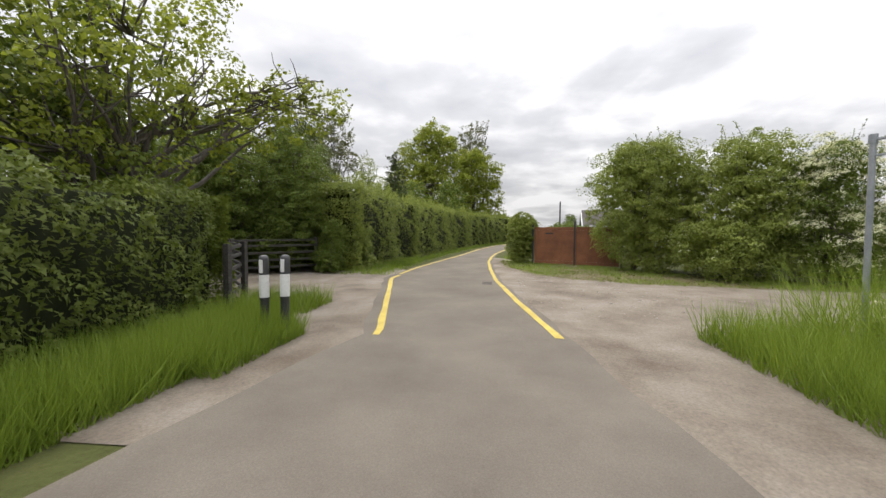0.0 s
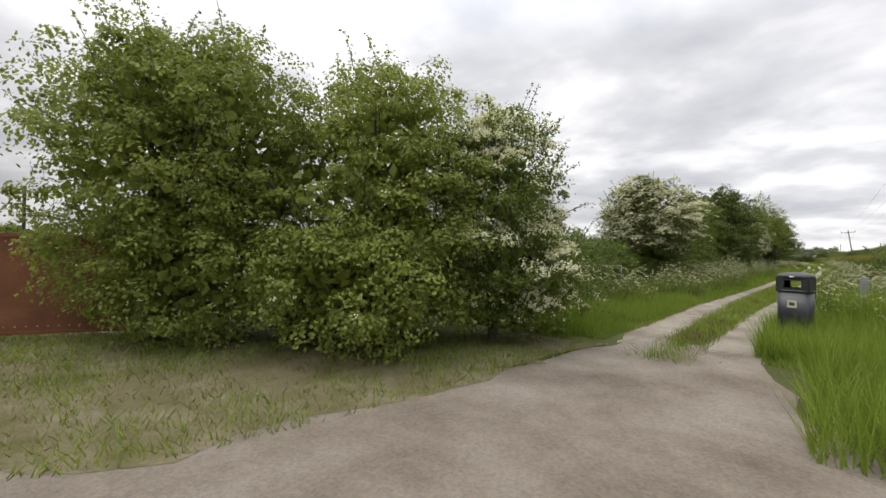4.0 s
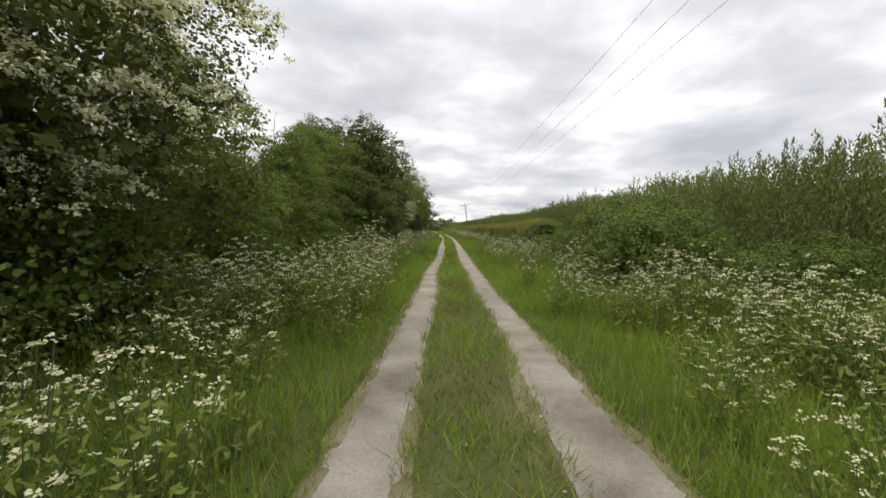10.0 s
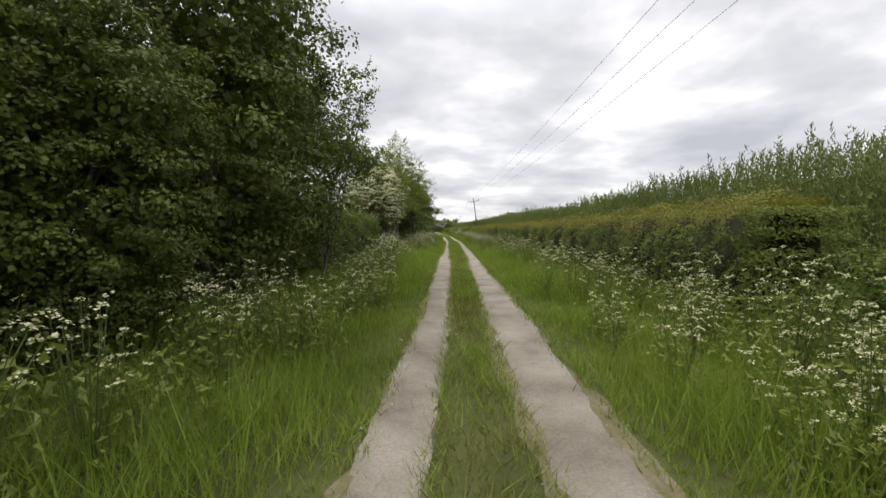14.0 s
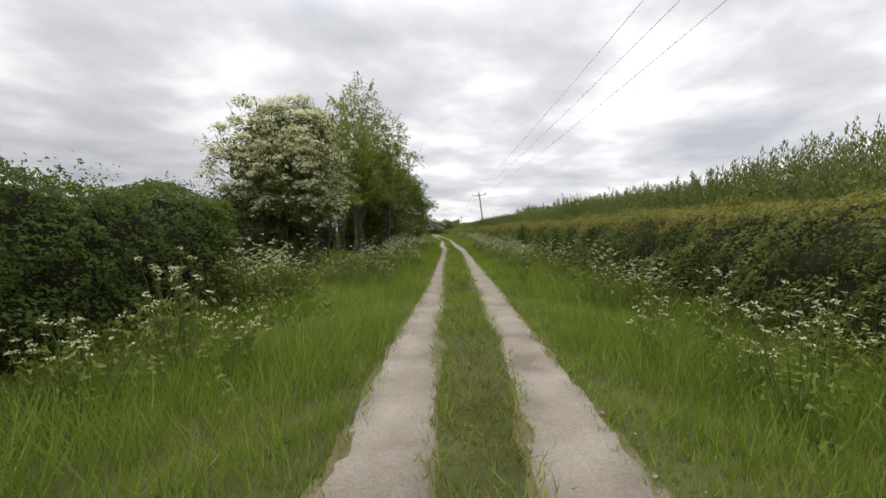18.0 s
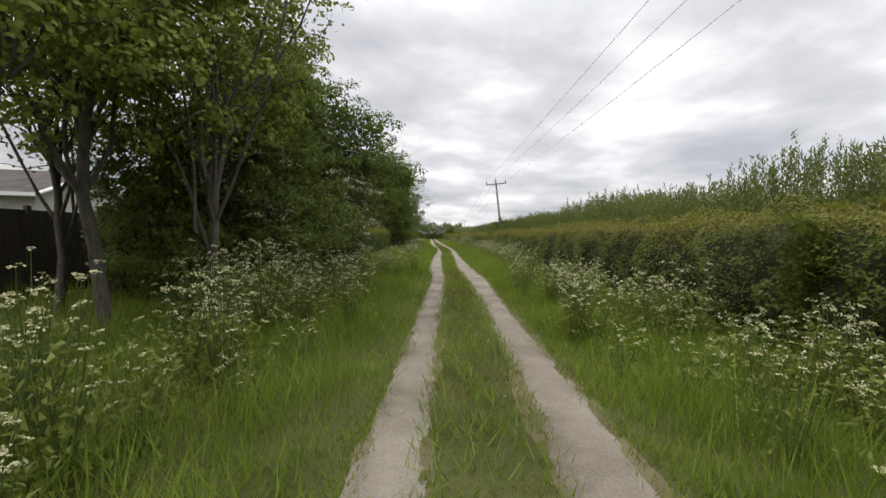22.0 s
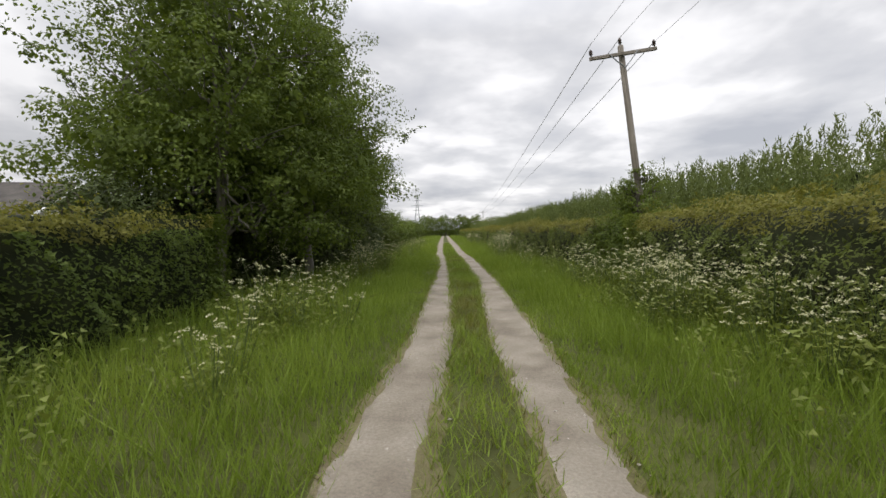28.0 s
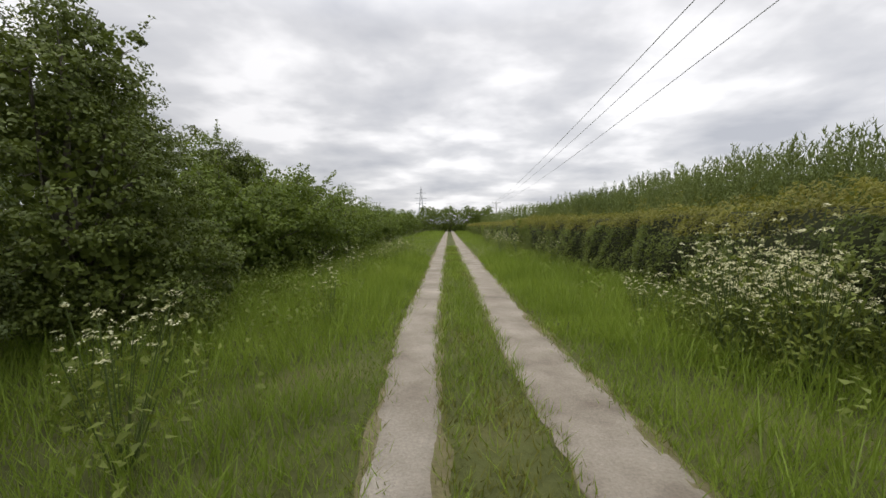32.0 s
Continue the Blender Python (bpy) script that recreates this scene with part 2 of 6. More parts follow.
STEM = foliage("herb_stem", (0.0521, 0.0818, 0.0223), (0.0818, 0.112, 0.0335), (0.112, 0.141, 0.0521), 0.15)
POLE_WOOD = grain("pole_wood", [(0.25, (0.104, 0.088, 0.068)), (0.75, (0.248, 0.22, 0.18))], (1, 1, 0.03), 28)
POLE_BROWN = grain("pole_brown_wood", [(0.25, (0.14, 0.1, 0.068)), (0.75, (0.32, 0.25, 0.175))], (1.25, 1.25, 0.0375), 28)
FENCE_WOOD = grain("fence_dark_wood", [(0.3, (0.0176, 0.016, 0.0144)), (0.7, (0.056, 0.0496, 0.0416))], (0.2, 1, 1), 30)
PANEL_WOOD = grain("panel_fence_wood", [(0.3, (0.024, 0.0176, 0.0128)), (0.7, (0.068, 0.0496, 0.036))], (1, 1, 0.06), 30)
RUT = surface("limestone_track", [(0.30, (0.128, 0.108, 0.082)), (0.5, (0.212, 0.186, 0.148)), (0.75, (0.296, 0.268, 0.22))], 1.1, 0.95, 0, 0.8, 38, 0.75, 0.02)
PEBBLE = surface("limestone_pebbles", [(0.3, (0.229, 0.202, 0.167)), (0.7, (0.37, 0.343, 0.299))], 30, 0.9, 0, 0.2, 60, 0.3)
GRAVEL = surface("gravel_apron", [(0.3, (0.122, 0.0977, 0.0748)), (0.52, (0.2, 0.171, 0.136)), (0.75, (0.275, 0.246, 0.209))], 0.7, 0.95, 0, 0.9, 30, 0.8, 0.025)
ASPHALT = surface("old_asphalt", [(0.3, (0.108, 0.0924, 0.0749)), (0.7, (0.161, 0.14, 0.114))], 0.6, 0.9, 0, 0.5, 70, 0.6)
PATCHED = surface("asphalt_patch", [(0.3, (0.0595, 0.0532, 0.0462)), (0.7, (0.098, 0.0882, 0.077))], 1.5, 0.9, 0, 0.5, 70, 0.6)
YELLOW = surface("yellow_road_paint", [(0.35, (0.317, 0.234, 0.0317)), (0.65, (0.456, 0.355, 0.0634))], 2.5, 0.75, 0, 0.3, 60, 0.5)
SOIL = surface("grassy_soil", [(0.3, (0.044, 0.0493, 0.0158)), (0.55, (0.0704, 0.0774, 0.0246)), (0.8, (0.101, 0.0924, 0.0396))], 0.8, 1.0, 0, 0.8, 16, 0.7, 0.03)
LITTER = surface("dry_verge", [(0.3, (0.0871, 0.0842, 0.029)), (0.55, (0.151, 0.131, 0.0755)), (0.8, (0.221, 0.192, 0.139))], 1.6, 1.0, 0, 0.8, 30, 0.8, 0.02)
RUST = surface("rusted_steel_plate", [(0.3, (0.111, 0.0408, 0.017)), (0.55, (0.178, 0.068, 0.0272)), (0.8, (0.238, 0.106, 0.0467))], 1.4, 0.75, 0.15, 0.25, 40, 0.5)
BLACK_STEEL = surface("black_painted_steel", [(0.3, (0.014, 0.014, 0.015)), (0.7, (0.035, 0.034, 0.034))], 4, 0.5, 0.2, 0.15, 60)
BOLT_STEEL = surface("pale_bolt_heads", [(0.3, (0.3, 0.27, 0.22)), (0.7, (0.42, 0.39, 0.33))], 6, 0.5, 0.4, 0.1)
GALV = surface("galvanised_steel", [(0.3, (0.192, 0.205, 0.218)), (0.7, (0.307, 0.32, 0.333))], 3, 0.5, 0.5, 0.15, 50)
TRANSF = surface("transformer_grey_paint", [(0.3, (0.176, 0.216, 0.256)), (0.7, (0.264, 0.312, 0.352))], 2, 0.55, 0.1, 0.15, 40)
CERAMIC = surface("dark_porcelain", [(0.3, (0.03, 0.018, 0.014)), (0.7, (0.06, 0.035, 0.026))], 4, 0.25, 0, 0.05)
PLASTIC = surface("black_bin_plastic", [(0.3, (0.01, 0.012, 0.013)), (0.7, (0.028, 0.031, 0.033))], 2, 0.42, 0, 0.12, 90)
WHITE = surface("white_plastic", [(0.3, (0.495, 0.495, 0.477)), (0.7, (0.702, 0.702, 0.684))], 2.5, 0.5, 0, 0.1, 50)
BLACK_PL = surface("black_plastic", [(0.3, (0.02, 0.02, 0.021)), (0.7, (0.05, 0.05, 0.052))], 2.5, 0.5, 0, 0.1, 50)
NOTICE = surface("pale_notice", [(0.3, (0.383, 0.374, 0.255)), (0.7, (0.527, 0.51, 0.383))], 3, 0.6, 0, 0.05)
ROOF = surface("concrete_roof_tile", [(0.3, (0.052, 0.047, 0.043)), (0.7, (0.105, 0.096, 0.086))], 1.5, 0.9, 0, 0.4, 25)
RENDER = surface("pale_wall_render", [(0.3, (0.425, 0.408, 0.365)), (0.7, (0.561, 0.544, 0.501))], 1.2, 0.9, 0, 0.2, 40)
TRIM = surface("white_fascia", [(0.3, (0.561, 0.561, 0.552)), (0.7, (0.68, 0.68, 0.671))], 2, 0.6, 0, 0.05)
WIRE = surface("aged_copper_wire", [(0.3, (0.38, 0.39, 0.4)), (0.7, (0.5, 0.51, 0.52))], 2, 0.6, 0.6, 0.05)
m_, nt_, b_ = mat_base("window_glass", 0.05)
b_.inputs["Base Color"].default_value = (0.03, 0.035, 0.04, 1)
GLASS = m_

# ---- helpers for meshes ----


def raw(name, verts, quads, material):
    """A mesh straight from arrays of corners and four-sided (or three-sided) faces."""
    verts, quads = np.asarray(verts, np.float32), np.asarray(quads, np.int32)
    n = quads.shape[1]
    me = bpy.data.meshes.new(name)
    me.vertices.add(len(verts))
    me.vertices.foreach_set("co", verts.ravel())
    me.loops.add(quads.size)
    me.loops.foreach_set("vertex_index", quads.ravel())
    me.polygons.add(len(quads))
    me.polygons.foreach_set("loop_start", np.arange(0, quads.size, n, dtype=np.int32))
    me.update(calc_edges=True)
    me.materials.append(material)
    return me


def part(name, data, material=None, parent=None, label="", at=None):
    """Links a bmesh or a mesh as one object under a thing or a part."""
    if isinstance(data, bmesh.types.BMesh):
        me = bpy.data.meshes.new(name)
        data.to_mesh(me)
        data.free()
        me.materials.append(material)
    else:
        me = data
    ob = new(name, me)
    ob.parent = parent
    if at is not None:
        ob.matrix_basis = at
    if label:
        ob["label"] = label
    return ob


def thing(name, label, category, group="", at=None, kind=""):
    ob = new(name)
    if at is not None:
        ob.matrix_basis = at
    return tagged(ob, label, category, group, kind)


def box(bm, x0, y0, z0, x1, y1, z1, bevel=0.0, m=None):
    r = bmesh.ops.create_cube(bm, size=1.0)["verts"]
    bmesh.ops.scale(bm, verts=r, vec=(x1 - x0, y1 - y0, z1 - z0))
    bmesh.ops.translate(bm, verts=r, vec=((x0 + x1) / 2, (y0 + y1) / 2, (z0 + z1) / 2))
    if bevel:
        edges = list({e for v in r for e in v.link_edges})
        out = bmesh.ops.bevel(bm, geom=edges, offset=bevel, segments=2, affect="EDGES", profile=0.6)
        r = list({v for f in out["faces"] for v in f.verts} | {v for v in r if v.is_valid})
    if m is not None:
        bmesh.ops.transform(bm, matrix=m, verts=r)
    return r


def one_box(*a, bevel=0.0, m=None):
    bm = bmesh.new()
    box(bm, *a, bevel=bevel, m=m)
    return bm


def tube_arrays(points, radii, sides=7):
    """A tapered tube along points."""
    pts, k = np.asarray(points, float), sides
    d = np.gradient(pts, axis=0)
    d /= np.linalg.norm(d, axis=1)[:, None] + 1e-9
    ref = np.where(np.abs(d[:, 2:3]) > 0.9, [[1.0, 0, 0]], [[0, 0, 1.0]])
    a = np.cross(d, ref)
    a /= np.linalg.norm(a, axis=1)[:, None] + 1e-9
    b = np.cross(d, a)
    th = np.linspace(0, 2 * np.pi, k, endpoint=False)
    ring = np.cos(th)[None, :, None] * a[:, None] + np.sin(th)[None, :, None] * b[:, None]
    v = (pts[:, None] + ring * np.asarray(radii, float)[:, None, None]).reshape(-1, 3)
    i, j = np.meshgrid(np.arange(len(pts) - 1), np.arange(k), indexing="ij")
    q = np.stack([i * k + j, i * k + (j + 1) % k, (i + 1) * k + (j + 1) % k, (i + 1) * k + j], -1).reshape(-1, 4)
    return v, q


def joined(pieces):
    vs, qs, n = [], [], 0
    for v, q in pieces:
        vs.append(v)
        qs.append(q + n)
        n += len(v)
    return np.concatenate(vs), np.concatenate(qs)


def bent(rng, a, b, wobble, steps=7):
    """A crooked line from a to b."""
    a, b = np.asarray(a, float), np.asarray(b, float)
    s = np.linspace(0, 1, steps)[:, None]
    off = np.cumsum(rng.normal(0, wobble, (steps, 3)), 0)
    off -= s * off[-1] + (1 - s) * off[0]
    return a + (b - a) * s + off


def leaf_arrays(rng, c, length, width, droop=0.0, out=None, mess=0.55, small=False):
    """Diamond-shaped, slightly folded leaves at the places c, facing roughly outwards and up, or at random."""
    n = len(c)
    nn = rng.normal(0, 1, (n, 3))
    if out is not None:
        nn = nn * mess + out + (0, 0, 0.45)
    nn /= np.linalg.norm(nn, axis=1)[:, None] + 1e-9
    a = np.cross(nn, rng.normal(0, 1, (n, 3)))
    a[:, 2] -= droop
    a /= np.linalg.norm(a, axis=1)[:, None] + 1e-9
    b = np.cross(nn, a)
    b /= np.linalg.norm(b, axis=1)[:, None] + 1e-9
    le = (length * rng.uniform(0.65, 1.3, n))[:, None]
    wi = (width * rng.uniform(0.7, 1.25, n))[:, None]
    if small:
        foot = c - a * le * 0.45
        v = np.stack([foot + b * wi * 0.55, foot - b * wi * 0.55 + a * le * 0.3, c + a * le * 0.6], 1).reshape(-1, 3)
        return v, np.arange(3 * n).reshape(-1, 3)
    v = np.stack([c - a * le / 2, c + b * wi / 2 - nn * wi * 0.16, c + a * le / 2, c - b * wi / 2 - nn * wi * 0.16], 1).reshape(-1, 3)
    return v, np.arange(4 * n).reshape(-1, 4)


def upright_leaves(rng, c, length, width, spread=0.4):
    """Narrow leaves that point upwards."""
    n = len(c)
    a = np.array([0, 0, 1.0]) + rng.normal(0, spread, (n, 3))
    a /= np.linalg.norm(a, axis=1)[:, None]
    b = np.cross(a, rng.normal(0, 1, (n, 3)))
    b /= np.linalg.norm(b, axis=1)[:, None] + 1e-9
    le, wi = (length * rng.uniform(0.6, 1.3, n))[:, None], (width * rng.uniform(0.7, 1.3, n))[:, None]
    return np.stack([c + b * wi / 2, c - b * wi / 2, c + a * le], 1).reshape(-1, 3), np.arange(3 * n).reshape(-1, 3)


def bough_places(rng, blobs, boughs, per, spread, hollow=0.6, lump=0.2, flat=0.22):
    """Leaf places: rounded sprays of leaves in the outer shell of a few ellipsoids, full on their upper side and open between."""
    size = np.array([(b[3] * b[4] + b[4] * b[5] + b[3] * b[5]) for b in blobs])
    which = rng.choice(len(blobs), boughs, p=size / size.sum())
    b = np.array(blobs, float)[which]
    d = rng.normal(0, 1, (boughs, 3))
    d /= np.linalg.norm(d, axis=1)[:, None]
    wave = np.array([noise.noise(Vector((float(e[0]) * 2.2, float(e[1]) * 2.2, float(e[2]) * 2.2 + float(w) * 7))) for e, w in zip(d, which)])
    rad = (hollow + (1 - hollow) * rng.uniform(0, 1, boughs) ** 0.5) * (1 + lump * wave)
    c = b[:, :3] + d * b[:, 3:6] * rad[:, None]
    axis = d * 0.75 + np.array([0, 0, 0.6]) + rng.normal(0, 0.25, (boughs, 3))
    axis /= np.linalg.norm(axis, axis=1)[:, None]
    count = rng.poisson(per, boughs).clip(4)
    o = np.repeat(np.arange(boughs), count)
    e = rng.normal(0, 1, (len(o), 3))
    e /= np.linalg.norm(e, axis=1)[:, None]
    e = e + axis[o] * 0.8
    e /= np.linalg.norm(e, axis=1)[:, None]
    long_ = rng.uniform(0.75, 1.5, (boughs, 1))
    s = (spread * rng.uniform(0.55, 1.55, boughs))[o][:, None]
    r = s * 1.15 * (0.45 + 0.6 * rng.uniform(0, 1, (len(o), 1)) ** (0.5 + flat))
    # drawn out along the bough, flattened from above, tips hanging a little
    stretch = np.sum(e * d[o], 1)[:, None] * d[o] * (long_[o] - 0.9)
    place_ = c[o] + (e * np.array([1.05, 1.05, 0.68]) + stretch) * r
    place_[:, 2] -= 0.10 * (r[:, 0] / s[:, 0]) ** 2 * s[:, 0]
    return place_, e * 1.1, c, d


def sprig_places(rng, c, d, count, size):
    """Leaves along loose shoots that stand out of the crown, and the shoots' lines."""
    leaf_c, lines = [], []
    height = c[:, 2] - c[:, 2].min() + 0.6
    for k in rng.choice(len(c), count, p=height / height.sum()):
        way = d[k] * 0.8 + np.array([0, 0, 0.75]) + rng.normal(0, 0.28, 3)
        way /= np.linalg.norm(way)
        ln = rng.uniform(0.22, 0.7)
        bow = np.array([d[k][0], d[k][1], -0.4]) * 0.16 * ln
        at_ = lambda q: c[k] + way * (0.15 + ln * q) + bow * q * q
        m = int(ln * 46)
        q = rng.uniform(0.05, 1.0, m)[:, None]
        leaf_c.append(at_(q) + rng.normal(0, size * 0.55, (m, 3)) * (1.15 - 0.6 * q))
        lines.append(tube_arrays(at_(np.array([[0.0], [0.5], [0.96]])), (0.009, 0.006, 0.003), 3))
    return np.concatenate(leaf_c), joined(lines)


def blossom_arrays(rng, spots, up_way, clusters, size):
    """Blossom: small rosettes of florets lying on the leaves at the given places, thick on some boughs and thin on others."""
    x, y, z = spots.T
    thick = np.clip(0.55 + 0.9 * np.sin(3.1 * x + 2.3 * z) * np.sin(2.7 * y - 2.9 * z) + 0.6 * np.sin(5.3 * z + 3.7 * x - 2.0 * y), 0.05, 2.2) ** 1.3
    thick = thick * np.clip(0.7 + 0.5 * (z - z.min()) / np.ptp(z), 0.3, 1.15)
    pick = rng.choice(len(spots), clusters, p=thick / thick.sum())
    c = np.repeat(spots[pick] + up_way[pick] * 0.05, 5, 0)
    c = c + rng.normal(0, 1, (len(c), 3)) * np.array([0.030, 0.030, 0.020])
    return leaf_arrays(rng, c, size, size, 0, np.repeat(up_way[pick], 5, 0), 0.7)


# ---- plan ----
LANE_Y = (-60, -12, -8, 0, 10, 20, 30, 40, 50, 60, 70, 80, 90, 100, 108, 130, 160, 200, 260, 400)
LANE_X = (0.25, 0.25, 0.25, 0.32, 0.60, 0.87, 1.26, 1.58, 1.76, 1.92, 2.01, 2.09, 2.07, 1.90, 1.55, 0.75, -0.30, -1.6, -3.4, -7.5)


def lane(y):
    return np.interp(y, LANE_Y, LANE_X)


def smooth_noise(s, seed, step=1.0):
    """Random waves along a line."""
    s = np.asarray(s, float) / step
    rng = np.random.default_rng(seed)
    table = rng.uniform(-1, 1, 1024)
    i = np.floor(s).astype(int)
    f = s - i
    f = f * f * (3 - 2 * f)
    return table[i % 1024] * (1 - f) + table[(i + 1) % 1024] * f


def ribbon(name, centre, half, ys, z, material, rough_edge=0.0, seed=1, across=6):
    """A strip of ground along y with ragged edges; centre and half width are functions of y."""
    ys = np.asarray(ys, float)
    lo = centre(ys) - half(ys) + rough_edge * (0.7 * smooth_noise(ys, seed, 0.23) + 0.8 * smooth_noise(ys, seed + 5, 1.9))
    hi = centre(ys) + half(ys) + rough_edge * (0.7 * smooth_noise(ys, seed + 9, 0.23) + 0.8 * smooth_noise(ys, seed + 14, 1.9))
    s = np.linspace(0, 1, across)
    x = lo[:, None] * (1 - s) + hi[:, None] * s
    zz = z + 0.022 - 0.016 * np.sin(np.pi * s)[None, :] * np.ones_like(x) + 0.006 * smooth_noise(x * 7 + ys[:, None] * 3, seed + 2)
    zz[:, 0] = zz[:, -1] = z - 0.01
    zz -= 0.05 * np.clip((-7.0 - ys) / 1.4, 0, 1)[:, None]
    v = np.stack([x, np.repeat(ys[:, None], across, 1), zz], -1).reshape(-1, 3)
    i, j = np.meshgrid(np.arange(len(ys) - 1), np.arange(across - 1), indexing="ij")
    q = np.stack([i * across + j, i * across + j + 1, (i + 1) * across + j + 1, (i + 1) * across + j], -1).reshape(-1, 4)
    me = raw(name, v, q, material)
    me.polygons.foreach_set("use_smooth", np.ones(len(q), bool))
    return me


def patch(name, outline, z, material, seed=1, ragged=0.25, step=0.4):
    """A flat piece of ground with a ragged outline."""
    pts = []
    n = len(outline)
    for i in range(n):
        a, b = Vector(outline[i]), Vector(outline[(i + 1) % n])
        k = max(1, int((b - a).length / step))
        for j in range(k):
            pts.append(a.lerp(b, j / k))
    s = np.arange(len(pts))
    dx, dy = smooth_noise(s, seed, 1.4) * ragged, smooth_noise(s, seed + 3, 1.7) * ragged
    bm = bmesh.new()
    f = bm.faces.new([bm.verts.new((p.x + dx[i], p.y + dy[i], z)) for i, p in enumerate(pts)])
    if f.normal.z < 0:
        f.normal_flip()
    bmesh.ops.triangulate(bm, faces=[f])
    return bm


# ---- ground ----
bm = bmesh.new()
g = [-2500, -900, -300, -120, -60, -30, -15, 0, 15, 30, 60, 120, 300, 900, 2500]
rows_ = [[bm.verts.new((x, y + 60, 0)) for x in g] for y in g]
for i in range(len(g) - 1):
    for j in range(len(g) - 1):
        bm.faces.new((rows_[i][j], rows_[i][j + 1], rows_[i + 1][j + 1], rows_[i + 1][j]))
ground = tagged(part("ground", bm, SOIL), "grassy verge and field soil, green", "ground", kind="structure")

ys = np.arange(-9.5, 260, 0.12)
# the wheel tracks: where along the lane, their middle off the lane's line, apart, and the width of each
RUT_Y = (-6, 0, 6, 10, 14, 18, 23, 27, 38, 42, 47, 55, 65, 72, 78, 89, 92, 98, 104, 110, 115, 260)
RUT_MID = (-0.13, -0.12, 0, 0.01, -0.02, -0.06, -0.05, -0.06, -0.12, -0.10, -0.03, -0.02, 0.08, 0.10, -0.14, -0.16, -0.06, 0.03, 0.11, 0.14, -0.05, 0)
RUT_GAUGE = (1.48, 1.54, 1.74, 1.68, 1.50, 1.55, 1.38, 1.34, 1.40, 1.53, 1.45, 1.50, 1.48, 1.42, 1.42, 1.46, 1.28, 1.48, 1.43, 1.48, 1.52, 1.5)
RUT_LEFT = (0.70, 0.76, 0.58, 0.54, 0.56, 0.52, 0.52, 0.50, 0.73, 0.63, 0.47, 0.40, 0.46, 0.57, 0.72, 0.68, 0.63, 0.57, 0.42, 0.47, 0.62, 0.6)
RUT_RIGHT = (0.71, 0.70, 0.70, 0.54, 0.57, 0.55, 0.72, 0.78, 0.66, 0.60, 0.66, 0.60, 0.55, 0.75, 0.80, 0.55, 0.80, 0.59, 0.66, 0.69, 0.76, 0.7)


def rut_x(y, side):
    return lane(y) + np.interp(y, RUT_Y, RUT_MID) + side * np.interp(y, RUT_Y, RUT_GAUGE) / 2


def rut_half(y, side):
    return np.interp(y, RUT_Y, RUT_LEFT if side < 0 else RUT_RIGHT) / 2


for side, seed in ((-1, 3), (1, 40)):
    me = ribbon("track_edge", lambda y: rut_x(y, side), lambda y: rut_half(y, side) + 0.09, ys[::3], 0.006, LITTER, 0.09, seed + 70)
    tagged(part("track_edge", me), "brown trodden soil edging the wheel track", "track", "wheel tracks of the lane", "structure")
    me = ribbon("wheel_track", lambda y: rut_x(y, side), lambda y: rut_half(y, side), ys, 0.021, RUT, 0.05, seed)
    tagged(part("wheel_track", me), "pale limestone wheel track worn into the grass", "track", "wheel tracks of the lane", "structure")

ROAD_X = (-80, -50, -34, -24, -18, -14, -10, -6, -2, 2, 5.3, 9, 14, 40)
ROAD_L = (-4.0, -15.8, -20.2, -21.5, -21.95, -22.3, -22.75, -23.15, -23.25, -22.25, -21.45, -22.1, -22.3, -22.0)
ROAD_R = (-0.5, -12.6, -17.4, -19.0, -19.75, -19.95, -20.0, -19.8, -19.5, -18.95, -18.42, -17.9, -17.3, -17.0)
road_l = lambda x: np.interp(x, ROAD_X, ROAD_L)
road_r = lambda x: np.interp(x, ROAD_X, ROAD_R)
road_c = lambda x: (road_l(x) + road_r(x)) / 2


def road_strip(name, edge0, off0, edge1, off1, x0, x1, z, material, seed, ragged=0.02, step=0.35):
    xs = np.arange(x1, x0, -step)
    e0 = edge0(xs) + off0 + ragged * smooth_noise(xs, seed, 0.6)
    e1 = edge1(xs) + off1 + ragged * smooth_noise(xs, seed + 4, 0.6)
    v = np.stack([np.stack([xs, e0, np.full_like(xs, z)], -1), np.stack([xs, e1, np.full_like(xs, z)], -1)], 1).reshape(-1, 3)
    i = np.arange(len(xs) - 1)
    return raw(name, v, np.stack([2 * i, 2 * i + 1, 2 * i + 3, 2 * i + 2], -1), material)


road = tagged(part("road", road_strip("road", road_l, -0.12, road_r, 0.12, -75, 40, 0.024, ASPHALT, 5, 0.05)), "narrow worn asphalt lane with yellow edge lines", "road", kind="structure")
part("yellow_line", road_strip("yellow_line", road_l, 0.0, road_l, 0.13, -75, -3.4, 0.030, YELLOW, 11, 0.012), None, road, "worn yellow painted edge line")
part("yellow_line", road_strip("yellow_line", road_l, 0.08, road_l, 0.21, -3.2, 5.4, 0.030, YELLOW, 13, 0.012), None, road, "worn yellow painted edge line")
part("yellow_line", road_strip("yellow_line", road_r, -0.13, road_r, 0.0, -75, 5.2, 0.030, YELLOW, 17, 0.012), None, road, "worn yellow painted edge line")
part("worn_cover", patch("x", [(-1.6, -20.0), (-0.9, -20.0), (-0.9, -19.72), (-1.6, -19.72)], 0.029, PATCHED, 4, 0.06), PATCHED, road, "dark patch of newer asphalt")
